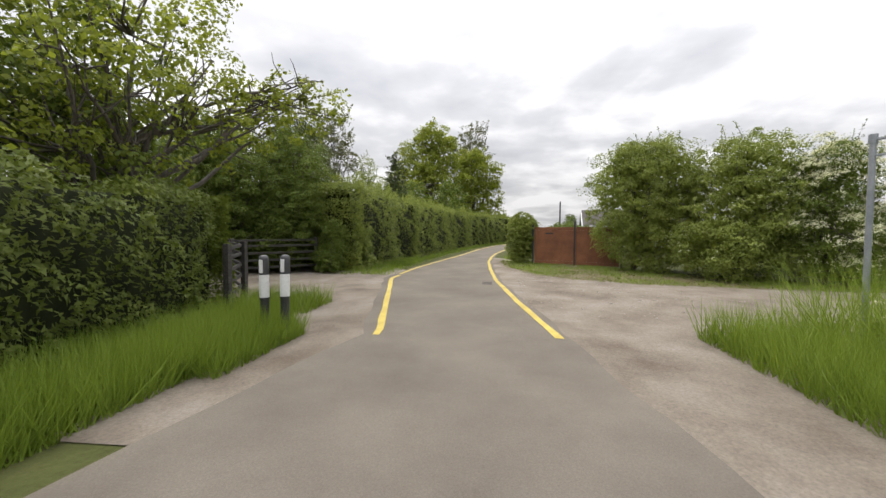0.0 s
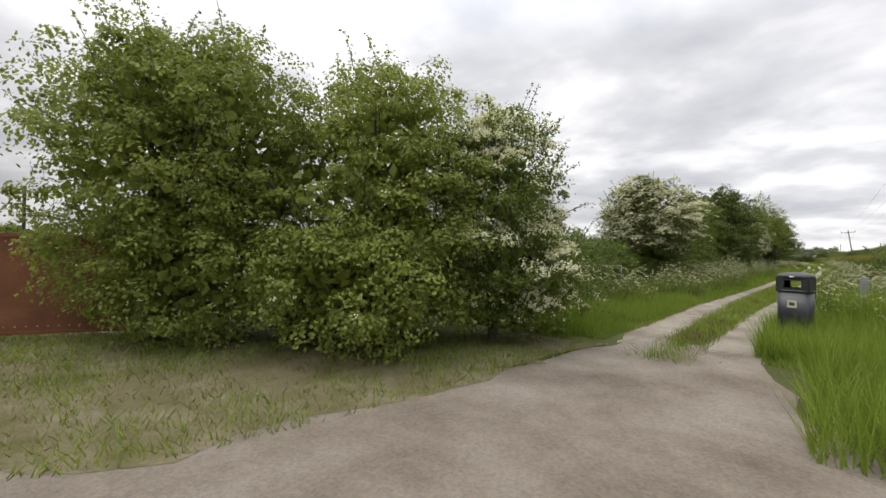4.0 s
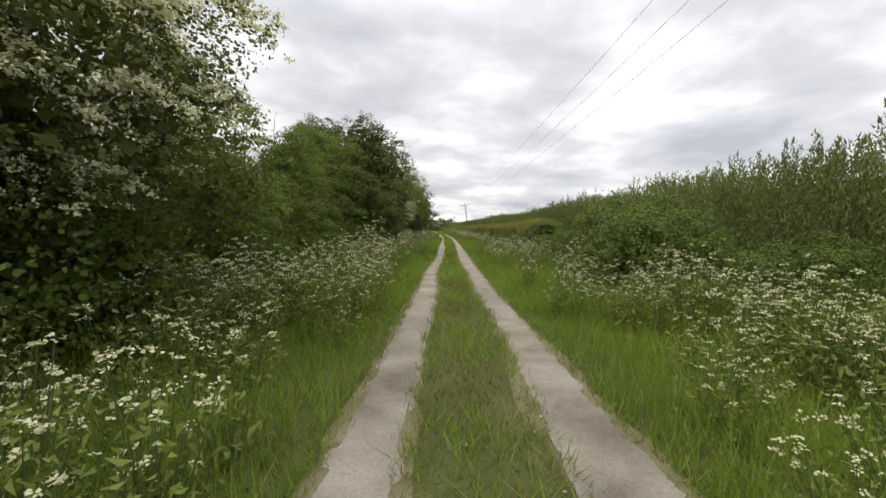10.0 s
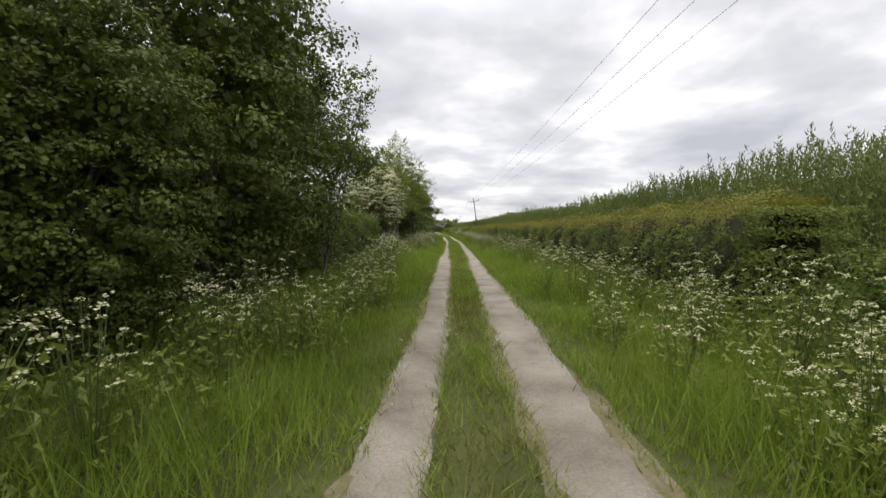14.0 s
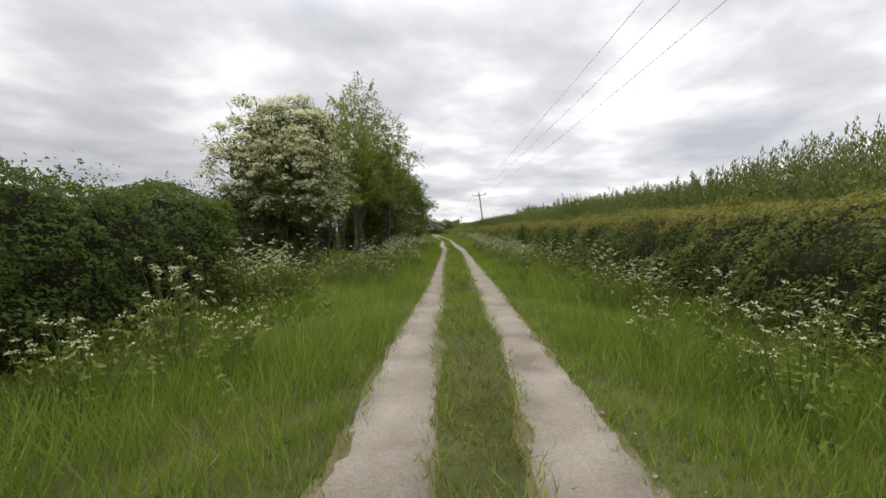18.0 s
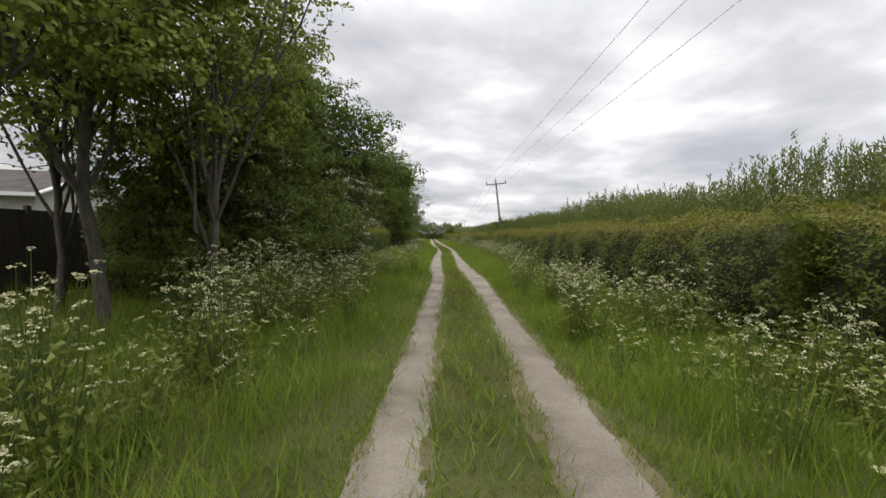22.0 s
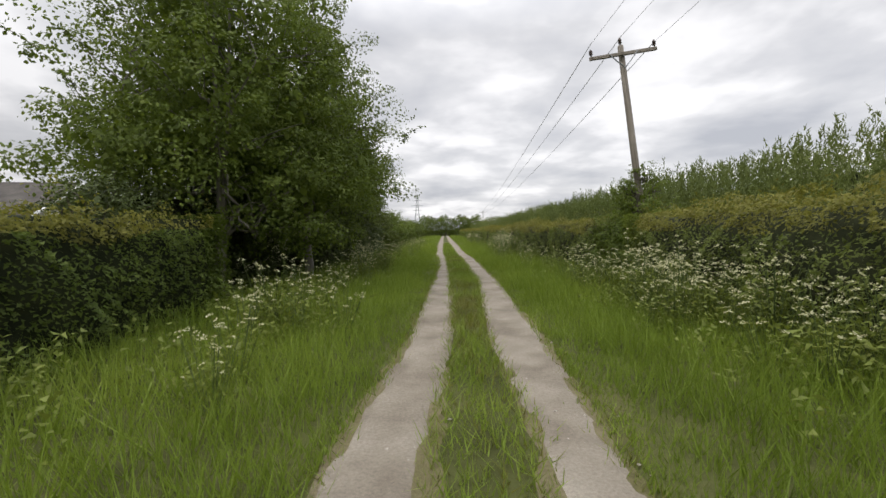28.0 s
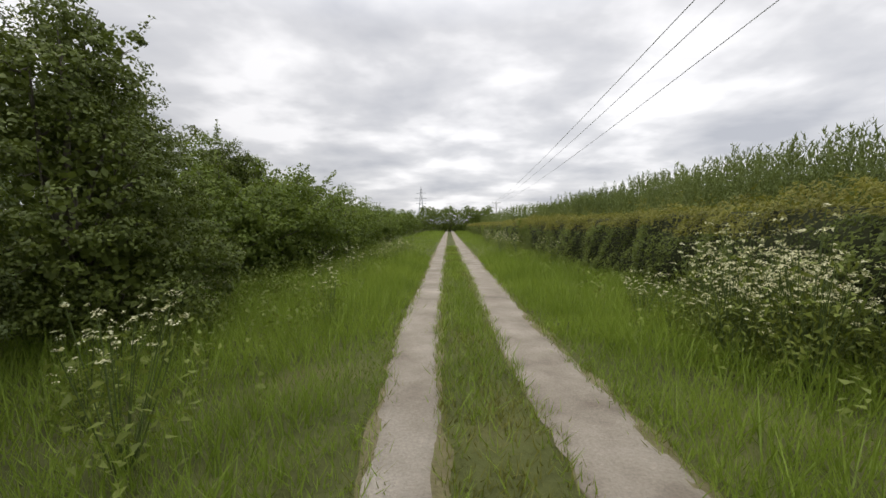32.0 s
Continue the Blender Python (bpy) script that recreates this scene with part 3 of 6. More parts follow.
bm = patch("x", [(-15, -20.6), (-8, -20.8), (-2, -20.4), (6, -19.6), (22, -18.6), (22, -16.4), (10, -16.2), (6, -16.0), (4.6, -14.6), (2.9, -12.4), (1.6, -9.6), (1.3, -7), (-0.7, -7), (-1.2, -9.4), (-1.5, -12.0), (-3.2, -13.4), (-6.0, -15.4), (-9.5, -17.4), (-12, -18.9)], 0.012, GRAVEL, 3)
tagged(part("gravel_apron", bm, GRAVEL), "stony pale gravel apron where the track leaves the road", "gravel", kind="structure")
bm = patch("x", [(9, -21.0), (1, -21.2), (-4, -22.4), (-6.5, -24.4), (-5, -29.5), (2, -29.5), (3.0, -25.2), (2.4, -23.7), (5.2, -22.9), (9, -23)], 0.010, GRAVEL, 8)
tagged(part("gravel_entrance", bm, GRAVEL), "bare earth and gravel field entrance beside the road", "gravel", kind="structure")
VERGE = [(-11.5, -19.4), (-8.2, -14.6), (-6.4, -14.0), (-4.6, -12.2), (-2.2, -8.6), (-1.0, -8.4), (-1.3, -12.4), (-1.7, -15.0), (-2.7, -16.9), (-4.2, -18.1), (-6.8, -19.0), (-9.2, -19.4)]
bm = patch("x", VERGE, 0.016, LITTER, 21, 0.28, 0.4)
tagged(part("verge_strip", bm, LITTER), "dry patchy grass verge under the bushes", "verge", kind="structure")


def within(xy, poly):
    """Which of the points lie inside the outline."""
    inside_ = np.zeros(len(xy), bool)
    for (xa, ya), (xb, yb) in zip(poly, poly[1:] + poly[:1]):
        cross = ((ya > xy[:, 1]) != (yb > xy[:, 1])) & (xy[:, 0] < (xb - xa) * (xy[:, 1] - ya) / (yb - ya + 1e-12) + xa)
        inside_ ^= cross
    return inside_


# ---- grass ----


def blades(rng, xy, height, width, lean=0.35):
    n = len(xy)
    th = rng.uniform(0, 2 * np.pi, n)
    h = height * rng.uniform(0.45, 1.25, n)
    w = width * rng.uniform(0.6, 1.4, n) / 2
    base = np.concatenate([xy, np.zeros((n, 1))], 1)
    side = np.stack([np.cos(th), np.sin(th), 0 * th], -1) * w[:, None]
    tip = base + np.stack([rng.normal(0, lean, n) * h, rng.normal(0, lean, n) * h, h], -1)
    v = np.stack([base - side, base + side, tip], 1).reshape(-1, 3)
    return v, np.arange(3 * n).reshape(-1, 3)


def scatter(rng, n, y0, y1, lo, hi):
    y = rng.uniform(y0, y1, n)
    return np.stack([lane(y) + rng.uniform(lo, hi, n), y], -1)


def stuff(name, arrays, material, label, category):
    return tagged(part(name, raw(name, *arrays, material)), label, category, kind="stuff")


rng = np.random.default_rng(7)


def verge(side):
    pieces = []
    for y0, y1, per in ((-8, 60, 2300), (60, 130, 2100), (130, 230, 300)):
        n = int((y1 - y0) * per)
        y = rng.uniform(y0, y1, n)
        u = rng.uniform(0, 1, n) ** 1.25
        x = 0.10 + side * (rut_x(y, side) - lane(y)) + rut_half(y, side) + 0.07 * smooth_noise(y, 60 + side, 0.4) + u * (4.2 if side > 0 else 5.2)
        near = np.clip((x - 1.0) / 0.8, 0.22, 1.0)
        tuft = 0.75 + 0.5 * smooth_noise(y * 1.7 + x * 2.3, 81, 1.0)
        xy = np.stack([lane(y) + side * x, y], -1)
        pieces.append(blades(rng, xy, 0.50 * near * tuft, 0.0115, 0.36))
    return joined(pieces)


stuff("verge_grass", verge(1), GRASS, "long fresh green verge grass beside the track", "grass")
stuff("verge_grass", verge(-1), GRASS, "long fresh green verge grass beside the track", "grass")
n = 80000
y = rng.uniform(-9, 140, n)
keep = smooth_noise(y, 95, 0.5) + 0.6 * rng.normal(0, 1, n) > -0.75
gap = (rut_x(y, 1) - rut_half(y, 1)) - (rut_x(y, -1) + rut_half(y, -1))
mid_x = (rut_x(y, 1) - rut_half(y, 1) + rut_x(y, -1) + rut_half(y, -1)) / 2
xy = np.stack([mid_x + gap * rng.normal(0, 0.27, n).clip(-0.56, 0.56), y], -1)
lush = smooth_noise(y, 96, 1.3) + 0.6 * smooth_noise(xy[:, 0] * 4 + y, 97, 0.6) + 0.35 * rng.normal(0, 1, n)
stuff("middle_grass", blades(rng, xy[keep & (lush < 0.1)], 0.10, 0.011, 0.6), GRASS_SHORT, "short worn grass strip between the wheel tracks", "grass")
stuff("middle_tufts", blades(rng, xy[keep & (lush >= 0.1)], 0.17, 0.011, 0.5), GRASS, "green grass tufts between the wheel tracks", "grass")
fringe = []
n = 16000
for off in (-1, 1):
    for inner in (-1, 1):
        y = rng.uniform(-6, 125, n)
        x = rut_x(y, off) + inner * (rut_half(y, off) + rng.normal(0.04, 0.07, n) + 0.05 * smooth_noise(y, 500 + 3 * off + inner, 0.35))
        fringe.append(np.stack([x, y], -1))
xy = np.concatenate(fringe)
dry = rng.uniform(0, 1, len(xy)) < 0.4
stuff("edge_straw", blades(rng, xy[dry], 0.10, 0.010, 0.6), GRASS_SHORT, "short dry grass along the wheel tracks", "grass")
stuff("edge_grass", blades(rng, xy[~dry], 0.13, 0.010, 0.6), GRASS, "short green grass along the wheel tracks", "grass")

# ---- trees and shrubs ----


def tree(name, label, category, seed, blobs, leaf, at, trunk=None, clumps=420, per=20, spread=0.24, size=0.12, blossom=0, bark=BARK,
         limbs=7, core=True, bare=0, group="", florets=500, hollow=0.6, width=0.74, inside=85, lump=0.22, sprigs=40, flat=0.22, low=0.05, petal=0.046, fine=False):
    """A tree or shrub: a tapered trunk, crooked limbs and a crown of leaf clumps; blossom sprays or bare twigs where it has them."""
    rng = np.random.default_rng(seed)
    ob = thing(name, label, category, group, at)
    top = max(b[2] + b[5] for b in blobs)
    if trunk:
        r, lean = trunk
        fork = np.array([lean * 0.5, 0.1, top * 0.45])
        line = bent(rng, (0, 0, -0.05), fork, 0.05, 8)
        part("trunk", raw("trunk", *tube_arrays(line, np.linspace(r * 1.35, r * 0.7, 8), 9), bark), None, ob)
        for i in range(limbs):
            b = blobs[i % len(blobs)]
            d = rng.normal(0, 1, 3)
            d[2] = abs(d[2]) * 0.6
            d /= np.linalg.norm(d)
            end = np.array(b[:3]) + d * np.array(b[3:6]) * 0.8
            start = line[rng.integers(2, 8)]
            limb = bent(rng, start, end, 0.09, 8)
            pieces = [tube_arrays(limb, np.linspace(r * 0.5, 0.012, 8), 6)]
            for _ in range(4):
                s = limb[rng.integers(3, 8)]
                pieces.append(tube_arrays(bent(rng, s, s + rng.normal(0, 0.36, 3) + d * 0.25, 0.05, 5), np.linspace(r * 0.16 + 0.004, 0.005, 5), 5))
            part("limb", raw("limb", *joined(pieces), bark), None, ob)
    places, d, c, cd = bough_places(rng, blobs, int(clumps * 0.44), per * 2.7, spread * 1.12, hollow, lump, flat)
    size *= 0.90
    lit, lit_way = places, d
    if sprigs:
        extra, shoots = sprig_places(rng, c, cd, sprigs, size)
        tagged(part("shoot_growth", raw("shoot_growth", *shoots, bark), None, ob), kind="stuff")
        places, d = np.concatenate([places, extra]), np.concatenate([d, np.tile([0, 0, 0.7], (len(extra), 1))])
    ok = places[:, 2] > low + 0.25 * low * rng.normal(0, 1, len(places))
    part("crown", raw("crown", *leaf_arrays(rng, places[ok], size, size * width, 0.25, d[ok], 0.5, fine), leaf), None, ob)
    if inside:
        inner = []
        for b in blobs:
            m = int(inside * (b[3] * b[4] + b[4] * b[5] + b[3] * b[5]))
            e = rng.normal(0, 1, (m, 3))
            e /= np.linalg.norm(e, axis=1)[:, None]
            inner.append(np.array(b[:3]) + e * np.array(b[3:6]) * (rng.uniform(0.2, 1.0, (m, 1)) ** 0.5 * 0.78))
        inner = np.concatenate(inner)
        inner = inner[inner[:, 2] > 0.12]
        part("inner_foliage", raw("inner_foliage", *leaf_arrays(rng, inner, 0.19, 0.15, 0.2), leaf), None, ob)
    if core:
        pieces = []
        for b in blobs:
            for _ in range(9):
                e = rng.normal(0, 1, 3)
                e /= np.linalg.norm(e)
                s = np.array([b[0] * 0.5, b[1] * 0.5, max(0.1, b[2] - b[5] * 0.7)])
                pieces.append(tube_arrays(bent(rng, s, np.array(b[:3]) + e * np.array(b[3:6]) * 0.95, 0.07, 6), np.linspace(0.03, 0.006, 6), 5))
        part("branchwork", raw("branchwork", *joined(pieces), bark), None, ob)
    if bare:
        pieces = []
        for _ in range(bare):
            x, y = rng.uniform(-1.6, 1.6, 2)
            s = np.array([x * 0.6, y * 0.6, top * 0.6])
            e = np.array([x, y, top + rng.uniform(0.5, 1.6)])
            line = bent(rng, s, e, 0.06, 7)
            pieces.append(tube_arrays(line, np.linspace(0.022, 0.005, 7), 5))
            for _ in range(5):
                q = line[rng.integers(3, 7)]
                pieces.append(tube_arrays(bent(rng, q, q + rng.normal(0, 0.3, 3) + (0, 0, 0.4), 0.03, 4), np.linspace(0.012, 0.004, 4), 4))
        part("bare_branchwork", raw("bare_branchwork", *joined(pieces), BARK_PALE), None, ob, "bare grey dead branches")
    if blossom:
        high = lit_way[:, 2] + 0.25 * rng.normal(0, 1, len(lit)) > 0.28
        part("blossom", raw("blossom", *blossom_arrays(rng, lit[high], lit_way[high], florets, petal), BLOSSOM), None, ob, "creamy white blossom clusters")
    return ob


def place(x, y, s=1.0, turn=0.0, z=0.0, tall=1.0):
    return Matrix.Translation((x, y, z)) @ Matrix.Rotation(radians(turn), 4, "Z") @ Matrix.Diagonal((s, s, s * tall, 1))


# flowering hawthorns
haw_blobs = [(0, 0, 4.15, 2.6, 2.5, 2.1), (1.35, -0.5, 3.2, 1.6, 1.6, 1.35), (-1.4, 0.2, 3.4, 1.6, 1.7, 1.5), (-0.4, -0.5, 5.2, 1.5, 1.4, 1.2), (0.3, -1.2, 2.9, 1.6, 1.2, 1.0)]
haw = tree("hawthorn_tree", "hawthorn tree thick with creamy white blossom beside the track", "tree", 11, haw_blobs, LEAF_HAW, place(-4.75, 8.1, 0.92),
           (0.14, 0.3), 1900, 17, 0.25, 0.075, 0.95, group="flowering hawthorns", florets=27000, petal=0.037, sprigs=90)
copy_thing(haw, place(-4.35, 50.3, 0.98, 130, tall=1.06))
# its dark leaf colour carries the shade beneath the trees
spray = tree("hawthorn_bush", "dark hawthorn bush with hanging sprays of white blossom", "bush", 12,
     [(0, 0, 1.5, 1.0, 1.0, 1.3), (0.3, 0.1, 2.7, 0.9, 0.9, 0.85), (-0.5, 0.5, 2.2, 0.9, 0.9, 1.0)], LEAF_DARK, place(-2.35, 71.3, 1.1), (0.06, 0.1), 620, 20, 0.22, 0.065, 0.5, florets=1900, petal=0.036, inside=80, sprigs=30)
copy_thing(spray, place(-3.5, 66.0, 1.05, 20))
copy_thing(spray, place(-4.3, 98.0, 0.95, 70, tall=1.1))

# dense hedgerow trees
dense_blobs = [(0, 0, 3.0, 2.3, 2.3, 2.6), (0.5, 0.5, 5.2, 1.9, 1.9, 1.7), (-0.4, -0.7, 1.5, 2.0, 2.2, 1.5), (0.2, -0.3, 6.4, 1.1, 1.1, 1.0)]
dense_label = "dense leafy green hedgerow tree beside the track"
dense = tree("hedgerow_tree", dense_label, "tree", 21, dense_blobs, LEAF_TREE, place(-4.6, 16.4, 0.60, 20), (0.16, 0.2), 900, 38, 0.31, 0.098, 0, group="hedgerow trees", bare=0)
for x, y, s, a in ((-4.6, 20.0, 0.76, 100), (-7.0, 19.0, 0.8, 30), (-5.2, 22.4, 1.38, 250), (-3.0, 67.0, 1.4, 220), (-5.6, 67.6, 0.9, 300)):
    copy_thing(dense, place(x, y, s, a))
# trees seen from their shaded side: that shade is in the leaf colour
dark = tree("hedgerow_tree", "hedgerow tree with a dense crown, shade put into its leaf colour", "tree", 33, dense_blobs, LEAF_SHADED, place(-4.6, 30.2, 1.0, 40), (0.18, 0.2), 900, 38, 0.31, 0.098, 0.02, florets=120, petal=0.036, group="hedgerow trees", inside=125)
for x, y, s, a in ((-5.6, 25.4, 0.98, 200), (-4.2, 27.4, 1.04, 310), (-6.8, 32.6, 0.95, 150), (-5.4, 25.0, 0.55, 70), (-4.0, 24.4, 0.62, 330), (-4.7, 71.6, 1.15, 75), (-3.8, 73.3, 0.72, 200), (-4.9, 107.6, 1.02, 10), (-4.15, 114.0, 0.64, 140), (-5.6, 116.4, 0.62, 260), (-6.2, 120.8, 0.56, 20)):
    copy_thing(dark, place(x, y, s, a))
# undergrowth, with the shade below the crowns put into the leaf colour
under = tree("understory_bush", "bush under the hedgerow trees, shade put into its dark leaf colour", "bush", 34,
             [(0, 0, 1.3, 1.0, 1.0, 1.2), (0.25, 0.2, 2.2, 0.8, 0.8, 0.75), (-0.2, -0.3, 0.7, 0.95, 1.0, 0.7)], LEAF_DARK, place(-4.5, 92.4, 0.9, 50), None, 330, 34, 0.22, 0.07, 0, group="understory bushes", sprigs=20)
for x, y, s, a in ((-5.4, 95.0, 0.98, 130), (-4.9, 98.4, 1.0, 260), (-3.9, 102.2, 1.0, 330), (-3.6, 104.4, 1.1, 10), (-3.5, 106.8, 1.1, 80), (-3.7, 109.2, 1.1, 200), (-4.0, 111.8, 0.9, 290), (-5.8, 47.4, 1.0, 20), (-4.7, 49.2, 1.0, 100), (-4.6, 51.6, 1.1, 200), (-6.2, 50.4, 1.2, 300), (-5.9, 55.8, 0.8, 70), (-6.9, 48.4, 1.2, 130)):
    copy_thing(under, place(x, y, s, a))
low_blobs = [(0, 0, 2.2, 2.0, 2.0, 1.9), (0.5, 0.4, 3.5, 1.5, 1.5, 1.3), (-0.6, -0.5, 1.1, 1.8, 1.9, 1.1)]
bright = tree("hedgerow_bush", "green hedgerow bush in fresh leaf", "tree", 44, low_blobs, LEAF_TREE, place(-5.0, 11.6, 0.86, 0), (0.09, 0.1), 440, 32, 0.32, 0.105, 0, group="hedgerow bushes")
copy_thing(bright, place(-5.4, 14.2, 0.92, 120))
for x, y, s, a in ((-6.6, 116.0, 1.0, 60), (-6.8, 122.6, 1.1, 170)):
    copy_thing(bright, place(x, y, s, a))

dead = tree("dead_topped_tree", "thin hedgerow tree with bare dead branches on top", "tree", 49, [(0, 0, 2.6, 1.1, 1.1, 1.2)], LEAF_MID, place(-6.4, 15.8), (0.035, 0.1), 200, 20, 0.24, 0.10, 0, bare=6)
for x, y, s, a in ((-6.9, 22.0, 1.15, 80), (-5.8, 55.2, 1.35, 160)):
    copy_thing(dead, place(x, y, s, a))

tree("sapling", "slender young tree leaning out of the hedgerow over the verge", "tree", 50,
     [(0.3, 0, 2.4, 0.55, 0.55, 0.9), (0.7, -0.2, 3.7, 0.5, 0.45, 0.8), (0.95, -0.3, 4.8, 0.32, 0.32, 0.7)], LEAF_TREE, place(-2.5, 29.6), (0.035, 0.5), 170, 16, 0.20, 0.085, 0, limbs=6, inside=10, core=False, sprigs=26, hollow=0.2)
# open trees with visible trunks
open_blobs = [(0, 0, 4.3, 1.6, 1.6, 1.6), (0.6, 0.5, 5.9, 1.3, 1.3, 1.3), (-0.7, -0.3, 5.3, 1.2, 1.2, 1.2), (0.1, 0, 7.2, 0.9, 0.9, 1.0), (0.9, -0.6, 3.6, 1.1, 1.1, 0.9)]
light = tree("field_maple", "slender open-crowned tree with light green leaves", "tree", 55, open_blobs, LEAF_BRIGHT, place(-5.2, 58.5, 0.95, 0), (0.06, 0.15), 720, 15, 0.27, 0.095, 0, BARK, group="open trees", core=False, limbs=16, hollow=0.3, inside=5, flat=0.3, sprigs=90)
for x, y, s, a in ((-4.2, 60.8, 1.26, 80), (-3.9, 63.2, 1.42, 200), (-2.5, 64.0, 1.16, 290), (-7.2, 56.5, 0.9, 20), (-5.9, 64.5, 1.14, 140)):
    copy_thing(light, place(x, y, s, a))
copy_thing(dense, place(-4.0, 65.2, 0.95, 160))
ash = tree("roadside_tree", "full broad-crowned green tree with a bare lower trunk", "tree", 66,
           [(0, 0, 3.9, 2.2, 2.2, 1.3), (0.2, 0.3, 5.3, 1.9, 1.9, 0.9), (-0.3, -0.2, 6.4, 1.4, 1.4, 0.8), (-0.2, -0.1, 7.3, 0.9, 0.9, 0.95), (-0.7, -0.6, 2.8, 1.9, 1.9, 1.0), (0.9, 0.8, 2.2, 1.5, 1.6, 1.2)], LEAF_TREE, place(-4.35, 96.2, 1.28, 0),
           (0.095, 0.1), 1150, 30, 0.31, 0.082, 0.0, BARK_PALE, group="roadside trees", lump=0.5, hollow=0.5, inside=55, sprigs=150, flat=0.16)
for x, y, s, a in ((-3.5, 99.9, 0.98, 100), (-4.1, 104.0, 0.92, 220), (-6.2, 98.5, 0.95, 40)):
    copy_thing(ash, place(x, y, s, a))

reach = tree("leaning_tree", "hedgerow tree with a bough hanging over the verge", "tree", 71,
             [(0, 0, 5.0, 1.3, 1.3, 0.9), (1.2, 0.9, 4.5, 0.9, 0.8, 0.45), (2.3, 1.7, 4.05, 0.55, 0.6, 0.32)], LEAF_MID, place(-4.5, 33.0, 1.05), (0.07, 0.3), 460, 24, 0.23, 0.085, 0,
             group="leaning trees", limbs=5, inside=60, sprigs=24, core=False)
copy_thing(reach, place(-4.5, 71.4, 0.95, -30))
copy_thing(reach, place(-2.8, 71.5, 1.0, -25, tall=0.92))
copy_thing(reach, place(-3.9, 72.6, 0.80, -8, tall=0.98))
copy_thing(reach, place(-4.6, 70.2, 1.3, -10))
copy_thing(reach, place(-5.0, 33.6, 1.0, -5, tall=0.92))

# shrubs, brambles
shrub_blobs = [(0, 0, 0.9, 1.3, 1.3, 0.95), (0.7, 0.5, 1.2, 0.9, 0.9, 0.8), (-0.6, -0.5, 0.8, 1.0, 1.0, 0.8)]
shrub = tree("bramble_bush", "tangled green bramble and hawthorn bush in the verge", "bush", 77, shrub_blobs, LEAF_MID, place(-5.6, -4.9, 1.15, 0), None, 520, 24, 0.22, 0.075, 0, group="verge bushes")
for x, y, s, a in ((-6.6, -2.4, 1.2, 90), (-6.3, 0.6, 1.1, 180), (-5.6, 3.4, 1.05, 60), (-7.9, 3.6, 1.15, 30), (-7.6, 6.6, 1.0, 140), (-4.6, 8.6, 1.0, 250), (-7.0, -6.5, 1.2, 200),
                   (5.8, 14.0, 1.05, 10), (6.5, 16.4, 0.72, 100), (6.4, 20.7, 0.68, 190), (6.6, 23.4, 0.74, 280), (6.6, 10.6, 0.66, 330),
                   (-5.8, 45.4, 0.9, 60), (-6.6, 54.0, 0.6, 100), (7.2, 98.3, 0.8, 70), (-4.4, -1.0, 0.62, 20), (-7.2, -0.6, 1.1, 240)):
    copy_thing(shrub, place(x, y, s, a))
shrub2 = tree("hedgerow_shrub", "light green hedgerow shrub with upright shoots", "bush", 78,
              [(0, 0, 1.2, 1.4, 1.5, 1.2), (0.3, 0.6, 1.9, 0.9, 0.9, 0.8), (-0.3, -0.7, 1.6, 0.9, 0.9, 0.9)], LEAF_TREE, place(-5.2, 118.6, 1.05, 0), None, 400, 22, 0.22, 0.095, 0, group="hedgerow shrubs")
for i, (x, y, s) in enumerate(((-5.2, 120.4, 1.2), (-5.3, 123.4, 1.25), (-5.4, 126.6, 1.25), (-5.6, 130.0, 1.1), (-5.9, 133.8, 1.0), (-6.2, 138.0, 1.15), (-6.5, 143.0, 1.1), (-6.8, 149.0, 1.2), (-7.2, 156.0, 1.2), (-7.6, 165.0, 1.3), (-8.2, 176.0, 1.4), (-8.8, 190.0, 1.5))):
    copy_thing(shrub2, place(x, y, s, 77 * i))

tree("elder_bush", "rounded dark green elder bush in the verge", "bush", 79,
     [(0, 0, 1.2, 0.95, 1.0, 1.1), (0.2, 0.3, 1.75, 0.7, 0.7, 0.65)], LEAF_TREE, place(6.0, 18.3, 1.0), None, 330, 26, 0.22, 0.09, 0, sprigs=16)

# the bushes at the corner
tree("corner_bush", "large rounded dense green bush beside the rusted gate", "bush", 81,
     [(0.2, 0.2, 2.6, 1.95, 1.95, 2.1), (0.9, 0.8, 3.3, 1.5, 1.5, 1.4), (0.7, 0.6, 1.1, 1.6, 1.5, 1.15), (0.1, -0.2, 4.0, 1.1, 1.1, 0.8)], LEAF_BRIGHT, place(-6.95, -13.85, 1.05, tall=1.06), (0.08, 0.1), 1500, 38, 0.25, 0.072, 0.10, florets=160, petal=0.034, sprigs=70, inside=150, lump=0.3)
tree("corner_bush", "tall green hawthorn bush with scattered blossom", "bush", 82,
     [(0, 0, 2.2, 1.9, 1.9, 2.1), (0.4, 0.3, 3.4, 1.3, 1.3, 1.3), (0.6, -0.5, 1.0, 1.5, 1.5, 1.0)], LEAF_BRIGHT, place(-4.3, -11.2, 1.06), (0.08, 0.1), 1200, 38, 0.25, 0.072, 0.16, florets=320, petal=0.034, sprigs=60, inside=130)
tree("hawthorn_bush", "straggly hawthorn bush hung with white blossom", "bush", 83,
     [(0, 0, 1.9, 1.3, 1.3, 1.7), (-0.2, 0.2, 3.0, 1.0, 1.0, 1.1), (0.5, 0.3, 1.0, 1.1, 1.1, 0.9)], LEAF_TREE, place(-2.6, -9.5, 1.0, tall=1.1), (0.07, 0.1), 1000, 22, 0.20, 0.065, 0.75, florets=5200, petal=0.036, hollow=0.45, inside=70, sprigs=120)
